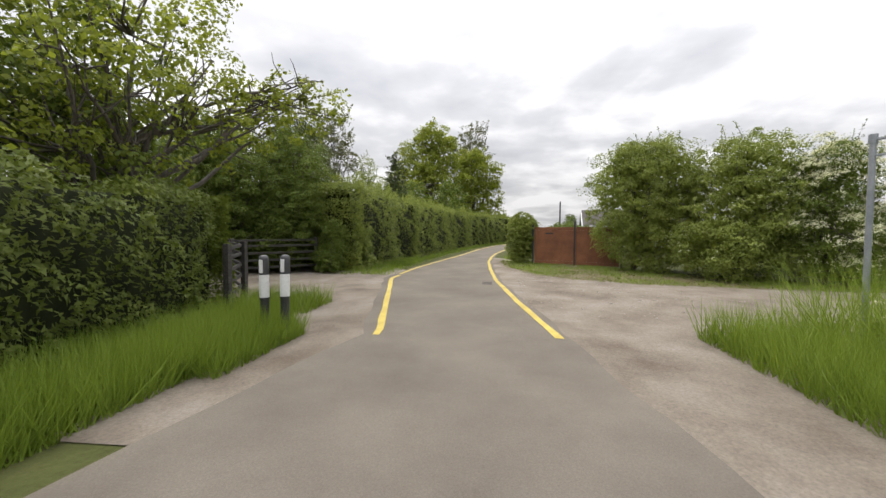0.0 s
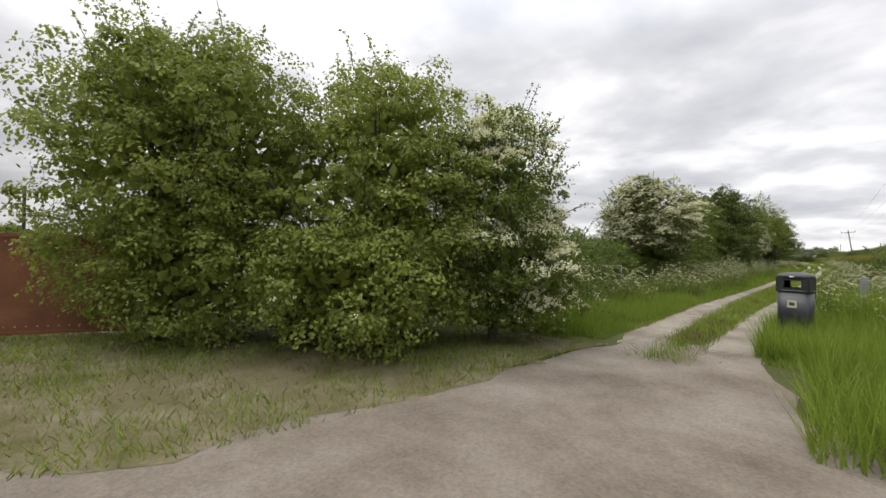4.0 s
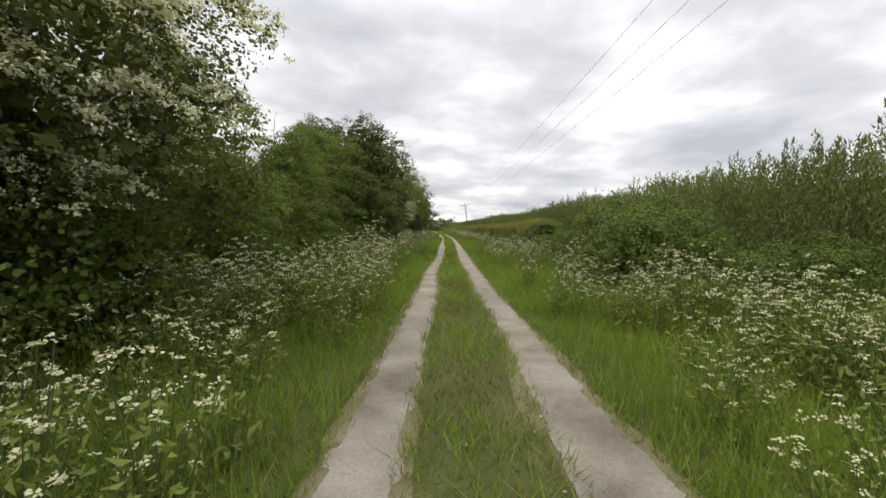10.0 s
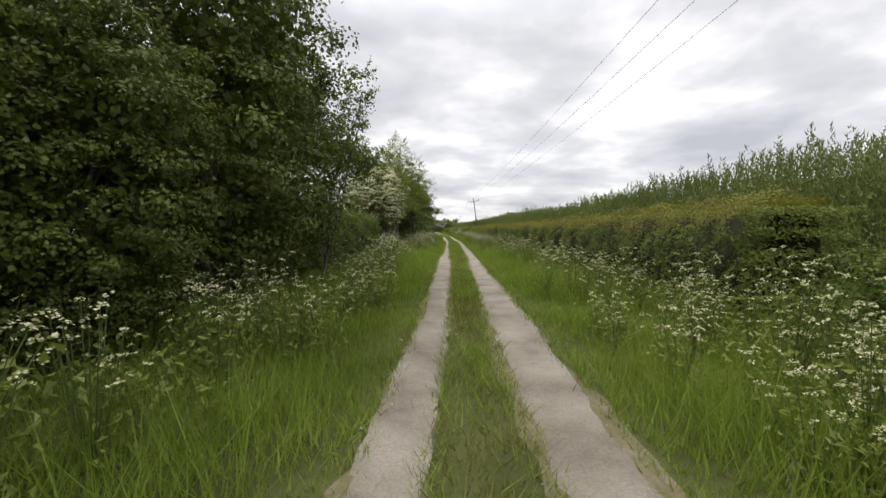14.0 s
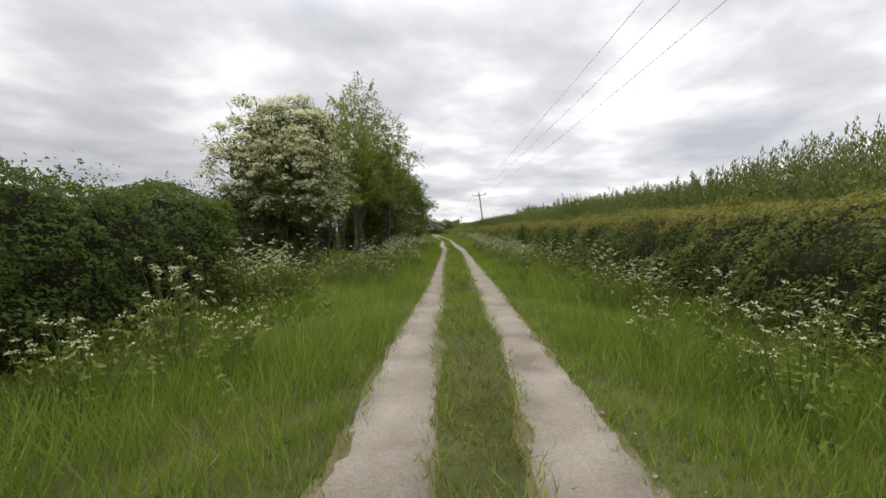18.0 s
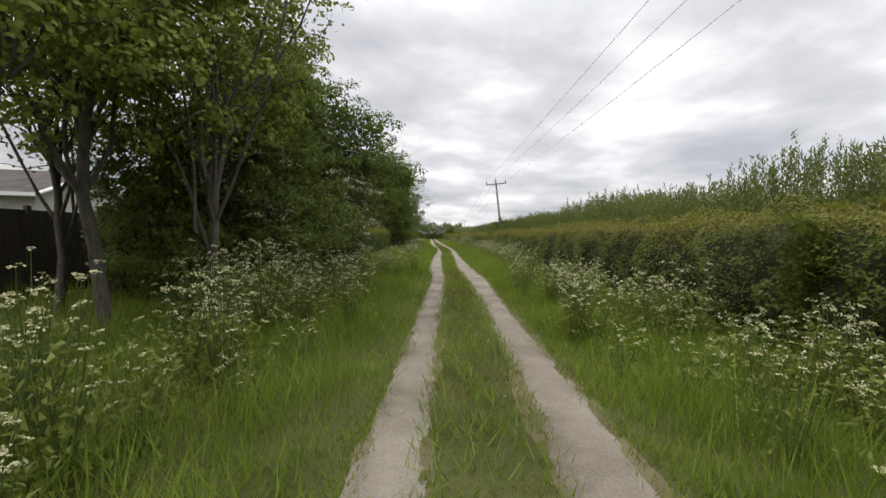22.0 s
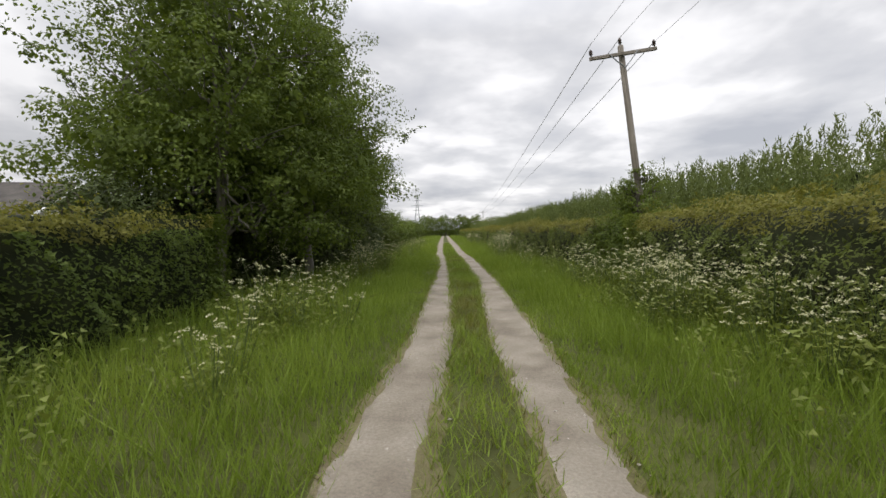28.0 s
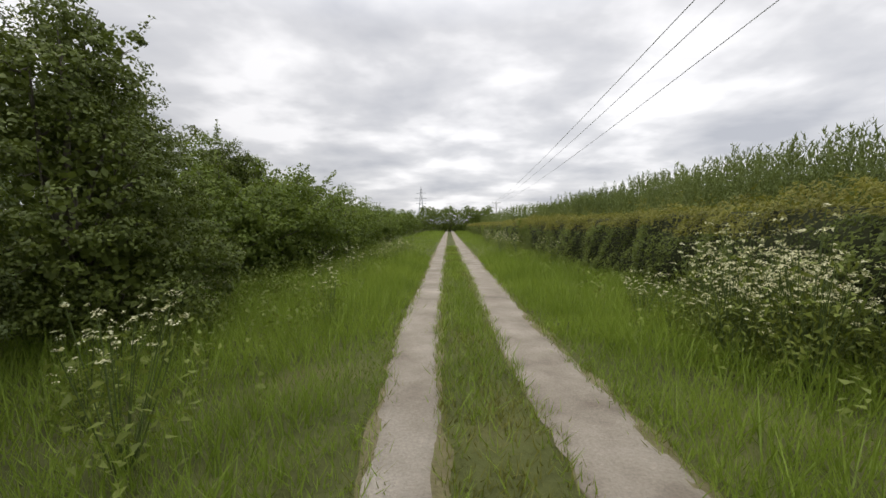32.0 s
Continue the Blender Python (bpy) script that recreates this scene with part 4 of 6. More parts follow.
tree("dense_bush", "bush filling the gap behind the corner bushes", "bush", 84,
     [(0, 0, 1.6, 1.6, 1.6, 1.5)], LEAF_TREE, place(-6.3, -9.0), None, 300, 20, 0.24, 0.11, 0)

# trees along the road and behind
tree("young_ash_tree", "arching roadside tree with fresh yellow-green leaves and dark limbs", "tree", 91,
     [(0, 0, 4.4, 2.8, 2.2, 1.7), (-2.3, 0.7, 4.6, 1.9, 1.4, 1.3), (2.0, 0.2, 4.2, 2.2, 1.6, 1.7), (-0.6, 0.2, 6.4, 2.3, 1.6, 1.2), (-3.6, 1.6, 5.0, 1.3, 1.0, 1.0), (-4.4, 2.2, 5.4, 0.9, 0.8, 0.7), (1.4, 0.0, 3.0, 2.2, 1.2, 0.9)],
     LEAF_YELLOW, place(4.4, -26.9), (0.13, -0.6), 850, 11, 0.25, 0.125, 0, limbs=20, hollow=0.15, inside=0, flat=0.5)
copy_thing(bright, place(5.0, -29.2, 1.5, 80))
copy_thing(bright, place(9.5, -31.0, 1.2, 200))
copy_thing(bright, place(1.6, -30.5, 1.25, 40))
copy_thing(dense, place(-4.6, -28.6, 1.3, 100))
for x, y, s, a in ((-4.3, -31.8, 1.5, 10), (-7.0, -32.8, 1.6, 190), (-1.6, -31.2, 1.15, 150), (-3.4, -30.0, 1.1, 40), (-4.0, -27.8, 0.85, 70), (-6.2, -28.2, 0.9, 170), (-3.7, -26.0, 0.46, 120), (-5.6, -25.6, 0.44, 20)):
    copy_thing(dense, place(x, y, s, a))
copy_thing(dark, place(-8.1, -29.4, 0.98, 250))
pale = tree("birch_tree", "tall thin birch with pale feathery leaves", "tree", 92,
            [(0, 0, 5.6, 1.7, 1.7, 2.3), (0.7, 0.3, 7.2, 1.2, 1.2, 1.3), (-0.8, 0.1, 6.4, 1.1, 1.1, 1.3)], LEAF_PALE, place(-15.6, -31.0, 1.12), (0.11, 0.1), 320, 14, 0.22, 0.12, 0, BARK_PALE, limbs=14, hollow=0.1, inside=0, flat=0.5)
copy_thing(dense, place(-17.0, 17.5, 0.98, 120))
copy_thing(dense, place(-18.9, 19.5, 2.15, 120))
tree("conifer", "dark green pointed conifer above the road hedge", "tree", 93,
     [(0, 0, 2.6, 1.7, 1.7, 2.0), (0, 0, 4.8, 1.3, 1.3, 1.7), (0, 0, 6.9, 0.8, 0.8, 1.5), (0, 0, 8.4, 0.4, 0.4, 0.9)], LEAF_DARK, place(-26.5, -29.5), (0.15, 0), 620, 18, 0.2, 0.13, 0)
yel = tree("yellow_green_tree", "tall yellow-green tree closing the bend of the road", "tree", 94, dense_blobs, LEAF_YELLOW, place(-66, -25.0, 2.3, 0), (0.18, 0.1), 900, 20, 0.3, 0.15, 0)
copy_thing(pale, place(-76.0, -27.0, 2.5, 30))
copy_thing(yel, place(-57.0, -32.0, 1.15, 130))
copy_thing(light, place(-31.0, -31.0, 1.0, 10))
copy_thing(light, place(-22.0, -30.5, 1.0, 210))

# far trees, in fewer and larger leaves
afar = tree("distant_tree", "distant round-crowned green tree", "tree", 97, dense_blobs, LEAF_TREE, place(-9.5, 222, 0.95), (0.16, 0.2), 330, 9, 0.3, 0.26, 0, group="distant trees", limbs=3, core=False, inside=40, sprigs=0)
# far trees at the end of the track and round the horizon
for x, y, s, a in ((-43.0, -26.5, 1.2, 140), (-36.0, -30.0, 1.05, 140)):
    copy_thing(afar, place(x, y, s, a))
for i in range(1, 13):
    copy_thing(afar, place(-9.5 + i * 1.5, 222 + 3 * math.sin(i * 2.1), 0.92 + 0.08 * math.sin(i * 1.7), 41 * i))
rng = np.random.default_rng(5)
for i in range(26):
    a = radians(rng.uniform(100, 262)) if i < 16 else radians(rng.uniform(20, 80))
    r = rng.uniform(170, 420)
    copy_thing(afar, place(r * math.cos(a), 60 + r * math.sin(a) if i < 16 else 60 + r * math.sin(a), rng.uniform(1.1, 1.7), rng.uniform(0, 360)))


# ---- hedges ----


def hedge(name, label, seed, line, half, height, leaf, per_m2=330, size=0.085, top_leaf=None, wavy=0.10, group="hedges", shoots=0, near=0, core=None):
    """A hedge along a line of (x, y): a dark shade core inside, leaves on its faces, uneven top."""
    rng = np.random.default_rng(seed)
    ob = thing(name, label, "hedge", group, Matrix.Translation((line[0][0], line[0][1], 0)))
    p = np.array(line, float) - np.array(line[0], float)
    seg = np.linalg.norm(np.diff(p, axis=0), axis=1)
    cum = np.r_[0, np.cumsum(seg)]
    total = cum[-1]

    def at(s):
        x, y = np.interp(s, cum, p[:, 0]), np.interp(s, cum, p[:, 1])
        i = np.clip(np.searchsorted(cum, s, "right") - 1, 0, len(seg) - 1)
        t = np.diff(p, axis=0)[i] / seg[i][:, None]
        return np.stack([x, y], -1), np.stack([t[:, 1], -t[:, 0]], -1)

    girth = 2 * height + 2 * half
    n = int(total * girth * per_m2)
    s = rng.uniform(0, total, n)
    u = rng.uniform(0, girth, n)
    if near:
        hidden = (u < height) if near > 0 else (u > height + 2 * half)
        keep = ~hidden | (rng.uniform(0, 1, n) < 0.15)
        s, u, n = s[keep], u[keep], int(keep.sum())
    off = np.where(u < height, -half, np.where(u < height + 2 * half, u - height - half, half))
    z = np.where(u < height, u, np.where(u < height + 2 * half, height, girth - u))
    bulge = wavy * (smooth_noise(s * 1.3 + off * 3, seed, 1.0) + 0.6 * smooth_noise(s * 3.1 + z * 4, seed + 7, 1.0) + 0.5 * smooth_noise(z * 5 + s, seed + 8, 1.0))
    tuft = smooth_noise(s * 2.3 + z * 1.9 + off, seed + 31, 1.0) + smooth_noise(z * 3.3 - s * 1.7, seed + 33, 1.0) + 0.6 * smooth_noise(s * 6.1 + z * 5.0, seed + 35, 1.0)
    open_ = (tuft < -0.35) & (rng.uniform(0, 1, n) < 0.25)
    s, off, z, bulge, tuft, n = s[~open_], off[~open_], z[~open_], bulge[~open_], tuft[~open_], int((~open_).sum())
    depth = -np.abs(rng.normal(0, 0.09, n)) + bulge + 0.15 * np.clip(tuft, -1.3, 1.0)
    round_ = 1 - 0.16 * np.clip((z - height * 0.7) / (height * 0.3), 0, 1) ** 2
    c2, nrm = at(s)
    lateral = off * round_ + np.sign(off) * np.where(z < height - 1e-6, depth, 0)
    zz = np.where(z >= height - 1e-6, z + depth - 0.12 * (np.abs(off) / half) ** 3, z)
    c = np.concatenate([c2 + nrm * lateral[:, None], zz[:, None]], 1)
    out = np.concatenate([nrm * np.sign(off)[:, None] * 0.8, np.full((n, 1), 0.35)], 1)
    on_top = zz > height * (0.80 + 0.1 * smooth_noise(s, seed + 3, 1.2))
    if top_leaf:
        part("foliage", raw("foliage", *leaf_arrays(rng, c[~on_top], size, size * 0.66, 0, out[~on_top], small=True), leaf), None, ob)
        part("new_growth", raw("new_growth", *leaf_arrays(rng, c[on_top], size, size * 0.62, 0, out[on_top], small=True), top_leaf), None, ob, "bronze-tinged new growth on top")
    else:
        part("foliage", raw("foliage", *leaf_arrays(rng, c, size, size * 0.66, 0, out, small=True), leaf), None, ob)
    # a crooked closed core, coloured dark to stand for the shade inside
    ss = np.arange(0, total + 0.4, 0.5).clip(0, total)
    c2, nrm = at(ss)
    prof = np.array([(-0.52, 0.02), (-0.58, 0.45), (-0.42, 0.93), (0.42, 0.93), (0.58, 0.45), (0.52, 0.02)])
    w = 0.06 * np.stack([smooth_noise(ss * 2, seed + 20 + k, 1.0) for k in range(6)], 1)
    v = np.concatenate([c2[:, None] + nrm[:, None] * (prof[None, :, :1] * half + w[..., None]), np.broadcast_to(prof[None, :, 1:] * height, (len(ss), 6, 1)) + w[..., None]], -1).reshape(-1, 3)
    i, j = np.meshgrid(np.arange(len(ss) - 1), np.arange(5), indexing="ij")
    q = np.stack([i * 6 + j, i * 6 + j + 1, (i + 1) * 6 + j + 1, (i + 1) * 6 + j], -1).reshape(-1, 4)
    last = 6 * (len(ss) - 1)
    q = np.concatenate([q, [(0, 1, 4, 5), (1, 2, 3, 4), (last + 5, last + 4, last + 1, last), (last + 4, last + 3, last + 2, last + 1)]])
    part("inner_shade_core", raw("inner_shade_core", v, q, core or CORE), None, ob)
    m = int(2.6 * 2 * half * height * per_m2)
    for s_end, face in ((0.0, -1), (total, 1)):
        c2, nrm = at(np.full(m, s_end))
        along_ = np.stack([-nrm[:, 1], nrm[:, 0]], -1) * face
        hz = rng.uniform(0, height, m)
        lumps = 0.14 * smooth_noise(hz * 2.9 + seed, seed + 51, 1.0) + 0.10 * smooth_noise(hz * 6.3, seed + 52, 1.0)
        cc = np.concatenate([c2 + nrm * rng.uniform(-half, half, (m, 1)) + along_ * (lumps[:, None] + np.abs(rng.normal(0.06, 0.13, (m, 1)))), hz[:, None]], 1)
        part("end_foliage", raw("end_foliage", *leaf_arrays(rng, cc, size, size * 0.66, 0, np.concatenate([along_ * 0.8, np.full((m, 1), 0.3)], 1), small=True), leaf), None, ob)
    if shoots:
        m = int(total * shoots)
        s = rng.uniform(0, total, m)
        c2, nrm = at(s)
        b = np.concatenate([c2 + nrm * rng.uniform(-half, half, (m, 1)) * 0.85, np.full((m, 1), height - 0.05)], 1)
        k = 9
        hh = rng.uniform(0.12, 0.5, m)
        cc = np.repeat(b, k, 0) + np.concatenate([rng.normal(0, 0.045, (m * k, 2)), (np.repeat(hh, k) * rng.uniform(0, 1, m * k))[:, None]], 1)
        part("shoot_growth", raw("shoot_growth", *leaf_arrays(rng, cc, size * 0.9, size * 0.5, small=True), top_leaf or leaf), None, ob)["kind"] = "stuff"
    return ob


def along(off, y0, y1, step=4.0):
    ys = np.arange(y0, y1 + 0.01, step)
    return [(float(lane(v)) + off, float(v)) for v in ys]


hedge("field_hedge", "long trimmed hawthorn hedge with bronze new growth", 101, along(5.15, 26, 62), 0.85, 2.02, LEAF_HEDGE, 760, 0.064, LEAF_OLIVE, wavy=0.17, shoots=6, near=-1, core=FIELD_CORE)
hedge("field_hedge", "long trimmed hawthorn hedge with bronze new growth", 102, along(5.15, 62.4, 97, 4.3), 0.85, 2.02, LEAF_BRONZE, 760, 0.064, LEAF_OLIVE, wavy=0.17, shoots=6, near=-1, core=FIELD_CORE)
hedge("field_hedge", "long trimmed hawthorn hedge running beside the track", 103, along(5.1, 99.2, 136), 0.85, 1.98, LEAF_BRONZE, 760, 0.064, LEAF_OLIVE, wavy=0.17, shoots=6, near=-1, core=FIELD_CORE)
hedge("field_hedge", "distant stretch of trimmed hawthorn hedge", 104, along(5.1, 136.3, 216), 0.85, 1.95, LEAF_HEDGE, 90, 0.14, LEAF_OLIVE)
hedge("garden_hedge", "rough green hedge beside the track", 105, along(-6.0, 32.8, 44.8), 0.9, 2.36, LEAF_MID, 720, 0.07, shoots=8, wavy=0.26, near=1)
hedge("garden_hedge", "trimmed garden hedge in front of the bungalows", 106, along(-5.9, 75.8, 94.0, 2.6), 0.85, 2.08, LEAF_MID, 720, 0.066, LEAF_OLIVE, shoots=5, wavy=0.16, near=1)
road_line = [(float(x), float(road_c(x)) - 4.6) for x in np.arange(-4.5, -62, -4)]
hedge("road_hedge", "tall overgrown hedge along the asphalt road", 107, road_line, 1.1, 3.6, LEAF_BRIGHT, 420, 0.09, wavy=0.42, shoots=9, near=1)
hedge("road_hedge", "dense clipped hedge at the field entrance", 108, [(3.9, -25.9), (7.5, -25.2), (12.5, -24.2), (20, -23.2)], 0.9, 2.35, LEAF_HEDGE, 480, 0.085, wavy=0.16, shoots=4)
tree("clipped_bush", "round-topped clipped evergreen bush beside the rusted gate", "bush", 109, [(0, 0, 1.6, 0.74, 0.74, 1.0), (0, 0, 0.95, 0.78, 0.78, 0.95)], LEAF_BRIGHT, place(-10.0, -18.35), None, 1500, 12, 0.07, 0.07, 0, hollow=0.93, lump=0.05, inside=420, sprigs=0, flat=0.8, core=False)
# thickets whose dark leaf colour stands for shade under the crowns
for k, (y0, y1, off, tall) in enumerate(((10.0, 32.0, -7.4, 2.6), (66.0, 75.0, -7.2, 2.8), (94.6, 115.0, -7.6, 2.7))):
    hedge("hedgerow_thicket", "thicket under the hedgerow trees, coloured dark for the shade there", 120 + k, along(off, y0, y1, 3.0), 1.2, tall, LEAF_DARK, 150, 0.11, wavy=0.35)
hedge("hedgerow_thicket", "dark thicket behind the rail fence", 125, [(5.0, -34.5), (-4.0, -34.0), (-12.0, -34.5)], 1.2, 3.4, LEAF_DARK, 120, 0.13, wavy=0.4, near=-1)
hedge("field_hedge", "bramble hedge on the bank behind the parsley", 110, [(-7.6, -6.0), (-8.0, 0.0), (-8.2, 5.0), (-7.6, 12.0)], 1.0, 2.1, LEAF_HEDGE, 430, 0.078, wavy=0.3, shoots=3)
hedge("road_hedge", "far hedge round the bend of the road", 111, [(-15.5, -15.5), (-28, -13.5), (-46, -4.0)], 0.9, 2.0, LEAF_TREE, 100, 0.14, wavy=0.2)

# ---- willow coppice ----


def coppice(seed, y0, y1, off, rows, gap, lift, leaves, size=0.11):
    """Upright willow shoots in rows, each a plume of narrow leaves that thins out to a tip."""
    rng = np.random.default_rng(seed)
    n = int((y1 - y0) / gap) * rows
    y = rng.uniform(y0, y1, n)
    x = lane(y) + off + rng.integers(0, rows, n) * 0.9 + rng.normal(0, 0.2, n)
    tall = np.where(rng.uniform(0, 1, n) < 0.05, rng.uniform(1.03, 1.12, n), rng.uniform(0.90, 1.03, n))
    h = (lift + 0.35 * smooth_noise(y, seed, 9.0) + 0.2 * smooth_noise(y, seed + 2, 2.5)) * tall
    k = leaves
    s = np.tile(np.linspace(0.08, 1.0, k) ** 0.62, n)
    base = np.repeat(np.stack([x, y, 0 * x], -1), k, 0)
    lean = np.repeat(rng.normal(0, 0.06, (n, 2)), k, 0)
    hh = np.repeat(h, k)
    wide = 0.16 * (1.03 - s) ** 0.55
    c = base + np.concatenate([lean * (s * hh)[:, None] + rng.normal(0, 1, (n * k, 2)) * wide[:, None], (s * hh)[:, None]], 1)
    return upright_leaves(rng, c, size, size * 0.3, 0.45)


stuff("willow_coppice", coppice(201, -4, 70, 8.6, 4, 0.080, 3.7, 84, 0.13), LEAF_WILLOW, "plantation of upright willow shoots behind the hedge", "willow coppice")
stuff("willow_coppice", coppice(202, 70, 150, 8.4, 4, 0.084, 3.75, 84, 0.13), LEAF_WILLOW, "plantation of upright willow shoots behind the hedge", "willow coppice")
stuff("willow_coppice", coppice(203, 150, 330, 8.4, 4, 0.24, 4.0, 20, 0.2), LEAF_WILLOW, "far end of the willow plantation", "willow coppice")
rng = np.random.default_rng(204)
n = 168000
y = np.concatenate([rng.uniform(-4, 150, n * 5 // 6), rng.uniform(150, 330, n // 6)])
x = lane(y) + 12.0 + 25 * rng.uniform(0, 1, n)
z = (3.6 + 0.3 * smooth_noise(y + 3 * x, 205, 4.0)) * (1 - 0.5 * rng.uniform(0, 1, n) ** 2)
stuff("willow_coppice", upright_leaves(rng, np.stack([x, y, z], -1), 0.26, 0.07, 0.5), LEAF_WILLOW, "tops of the willow plantation stretching away from the hedge", "willow coppice")
# added wall behind the shoots: hides the sky, dark colour stands for shade
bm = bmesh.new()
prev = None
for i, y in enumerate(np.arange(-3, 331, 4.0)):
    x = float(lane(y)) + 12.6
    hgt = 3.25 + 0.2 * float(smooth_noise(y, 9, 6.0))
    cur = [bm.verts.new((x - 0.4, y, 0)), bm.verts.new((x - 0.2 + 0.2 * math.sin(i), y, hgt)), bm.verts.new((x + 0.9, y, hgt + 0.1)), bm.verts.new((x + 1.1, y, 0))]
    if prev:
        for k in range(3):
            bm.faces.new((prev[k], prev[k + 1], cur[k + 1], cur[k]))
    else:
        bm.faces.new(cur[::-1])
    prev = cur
tagged(part("coppice_shade_wall", bm, CORE), "added dark wall standing for the shade inside the willow plantation", "willow coppice", kind="stuff")

# ---- cow parsley ----


def parsley_mesh(seed, height, heads):
    """Stalks, umbels one by one, and ferny leaves of one plant."""
    rng = np.random.default_rng(seed)
    stems, flowers = [], []
    for i in range(heads):
        a, rr = rng.uniform(0, 2 * np.pi), 0.05 + 0.33 * rng.uniform() ** 0.7
        h = height * rng.uniform(0.55, 1.0)
        tip = np.array([rr * math.cos(a), rr * math.sin(a), h])
        low = np.array([tip[0] * 0.15, tip[1] * 0.15, h * 0.35])
        stems.append(tube_arrays(np.stack([low * (1, 1, 0), tip]), (0.006, 0.003), 3))
        r = rng.uniform(0.022, 0.060)
        k = 15
        th, rad = rng.uniform(0, 2 * np.pi, k), r * np.sqrt(rng.uniform(0, 1, k))
        tilt = rng.normal(0, 0.32, 2)
        x, y = rad * np.cos(th), rad * np.sin(th)
        c = tip + np.stack([x, y, 0.02 - 5 * rad**2 + tilt[0] * x + tilt[1] * y + rng.normal(0, 0.005, k)], -1)
        flowers.append(leaf_arrays(rng, c, 0.022, 0.020, 0, np.tile([0, 0, 0.6], (k, 1)), 0.55))
    n = heads * 15
    c = np.stack([rng.normal(0, 0.17, n), rng.normal(0, 0.17, n), rng.uniform(0.05, height * 0.66, n)], -1)
    return joined(stems), flowers, leaf_arrays(rng, c, 0.075, 0.03, 0.1, small=True)


PARSLEY = [parsley_mesh(300 + i, 0.90 + 0.10 * i, 13 + 2 * (i % 3)) for i in range(5)]
plants = []
for i, (st, fl, lf) in enumerate(PARSLEY):
    ob = thing("cow_parsley", "cow parsley plant with lacy white flower heads", "wild flower", "cow parsley plants")
    part("stalk", raw("stalk", *st, STEM), None, ob)
    for f in fl:
        part("umbel", raw("umbel", *f, UMBEL), None, ob, "lacy white flower head")
    part("foliage", raw("foliage", *lf, HERB), None, ob)
    plants.append(ob)
PARSLEY = [(st, joined(fl), lf) for st, fl, lf in PARSLEY]
rng = np.random.default_rng(17)
# stands of cow parsley: from, to, offset from the track, spread, plants a metre, how tall
STANDS_LEFT = [(-5.2, -0.8, 4.7, 0.7, 4.5, 1.2), (-7.5, -3.0, 3.8, 0.5, 4.5, 1.15), (-3.0, 2, 3.3, 0.5, 4), (2, 9, 3.2, 0.8, 8), (9, 20, 3.1, 0.85, 11, 1.05), (20, 27, 3.3, 0.7, 5), (20.2, 22.6, 3.4, 0.35, 5, 1.5), (27, 34, 3.1, 0.6, 3), (36, 44, 3.6, 0.8, 2),
              (43.5, 48.5, 4.8, 0.6, 8, 1.2), (47, 66, 3.2, 0.8, 4.5), (66, 73.5, 3.2, 0.7, 3.8), (61.5, 66.5, 3.5, 0.45, 5, 1.25), (73.5, 90, 3.2, 0.6, 1.7), (90, 104, 3.0, 0.5, 1.5),
              (99.8, 102.8, 3.5, 0.35, 5, 1.1), (104, 135, 3.4, 0.7, 0.8)]
STANDS_RIGHT = [(-4, 7, 3.6, 1.15, 14), (7, 14.5, 3.7, 0.95, 12), (14.5, 19, 4.3, 0.6, 4), (111.6, 114.8, 3.75, 0.4, 14, 1.25), (89.5, 97, 3.7, 0.4, 5.5, 1.1), (79, 86, 3.7, 0.35, 4, 1.1),
              (19, 29, 3.1, 0.65, 6), (30, 37, 3.5, 0.5, 2), (37, 52, 3.4, 0.5, 2.4), (52, 66, 2.8, 0.75, 5), (66, 73, 2.9, 0.7, 5), (73, 84, 3.3, 0.4, 1.2), (84, 102, 3.2, 0.45, 1.3),
              (102, 111, 3.2, 0.4, 1.2), (115, 128, 3.3, 0.35, 0.5), (128, 150, 3.3, 0.4, 1.4)]
spots = []
for side, (y0, y1, off, spread, per, *tall) in [(-1, e) for e in STANDS_LEFT] + [(1, e) for e in STANDS_RIGHT]:
    n = int((y1 - y0) * per)
    y = rng.uniform(y0, y1, n)
    y = y0 + (y - y0 + 0.9 * smooth_noise(y, 400 + int(off * 10), 1.6)) % (y1 - y0)
    x = np.abs(off + rng.normal(0, spread, n)).clip(1.75, 6)
    spots += list(zip(lane(y) + side * x, y, rng.uniform(0.65, 1.18, n) * (tall[0] if tall else 1.0), rng.uniform(0, 360, n)))
order = rng.permutation(len(spots))
near = [i for i in order if abs(spots[i][0] - lane(spots[i][1])) < 3.3][:130]
first = [spots[i] for i in near]
rest = [spots[i] for i in order if i not in set(near)]
for i, ob in enumerate(plants):
    x, y, s, a = first[i]
    ob.matrix_basis = place(x, y, s, a)
for i, (x, y, s, a) in enumerate(first[len(plants):]):
    copy_thing(plants[i % 5], place(x, y, s, a))


def spread_out(k, spots):
    """All the further plants in one mesh."""
    out = []
    for i, (x, y, s, a) in enumerate(spots):
        v, q = PARSLEY[i % 5][k]
        c, d = math.cos(a), math.sin(a)
        out.append((np.stack([x + s * (v[:, 0] * c - v[:, 1] * d), y + s * (v[:, 0] * d + v[:, 1] * c), s * v[:, 2]], -1), q))
    return joined(out)


far = tagged(new("cow_parsley_stand"), "stands of cow parsley in white flower along the verges", "wild flowers", kind="stuff")
for k, nm, mt in ((0, "stalk_mass", STEM), (1, "flower_mass", UMBEL), (2, "leaf_mass", HERB)):
    tagged(part(nm, raw(nm, *spread_out(k, rest), mt), None, far), kind="stuff")

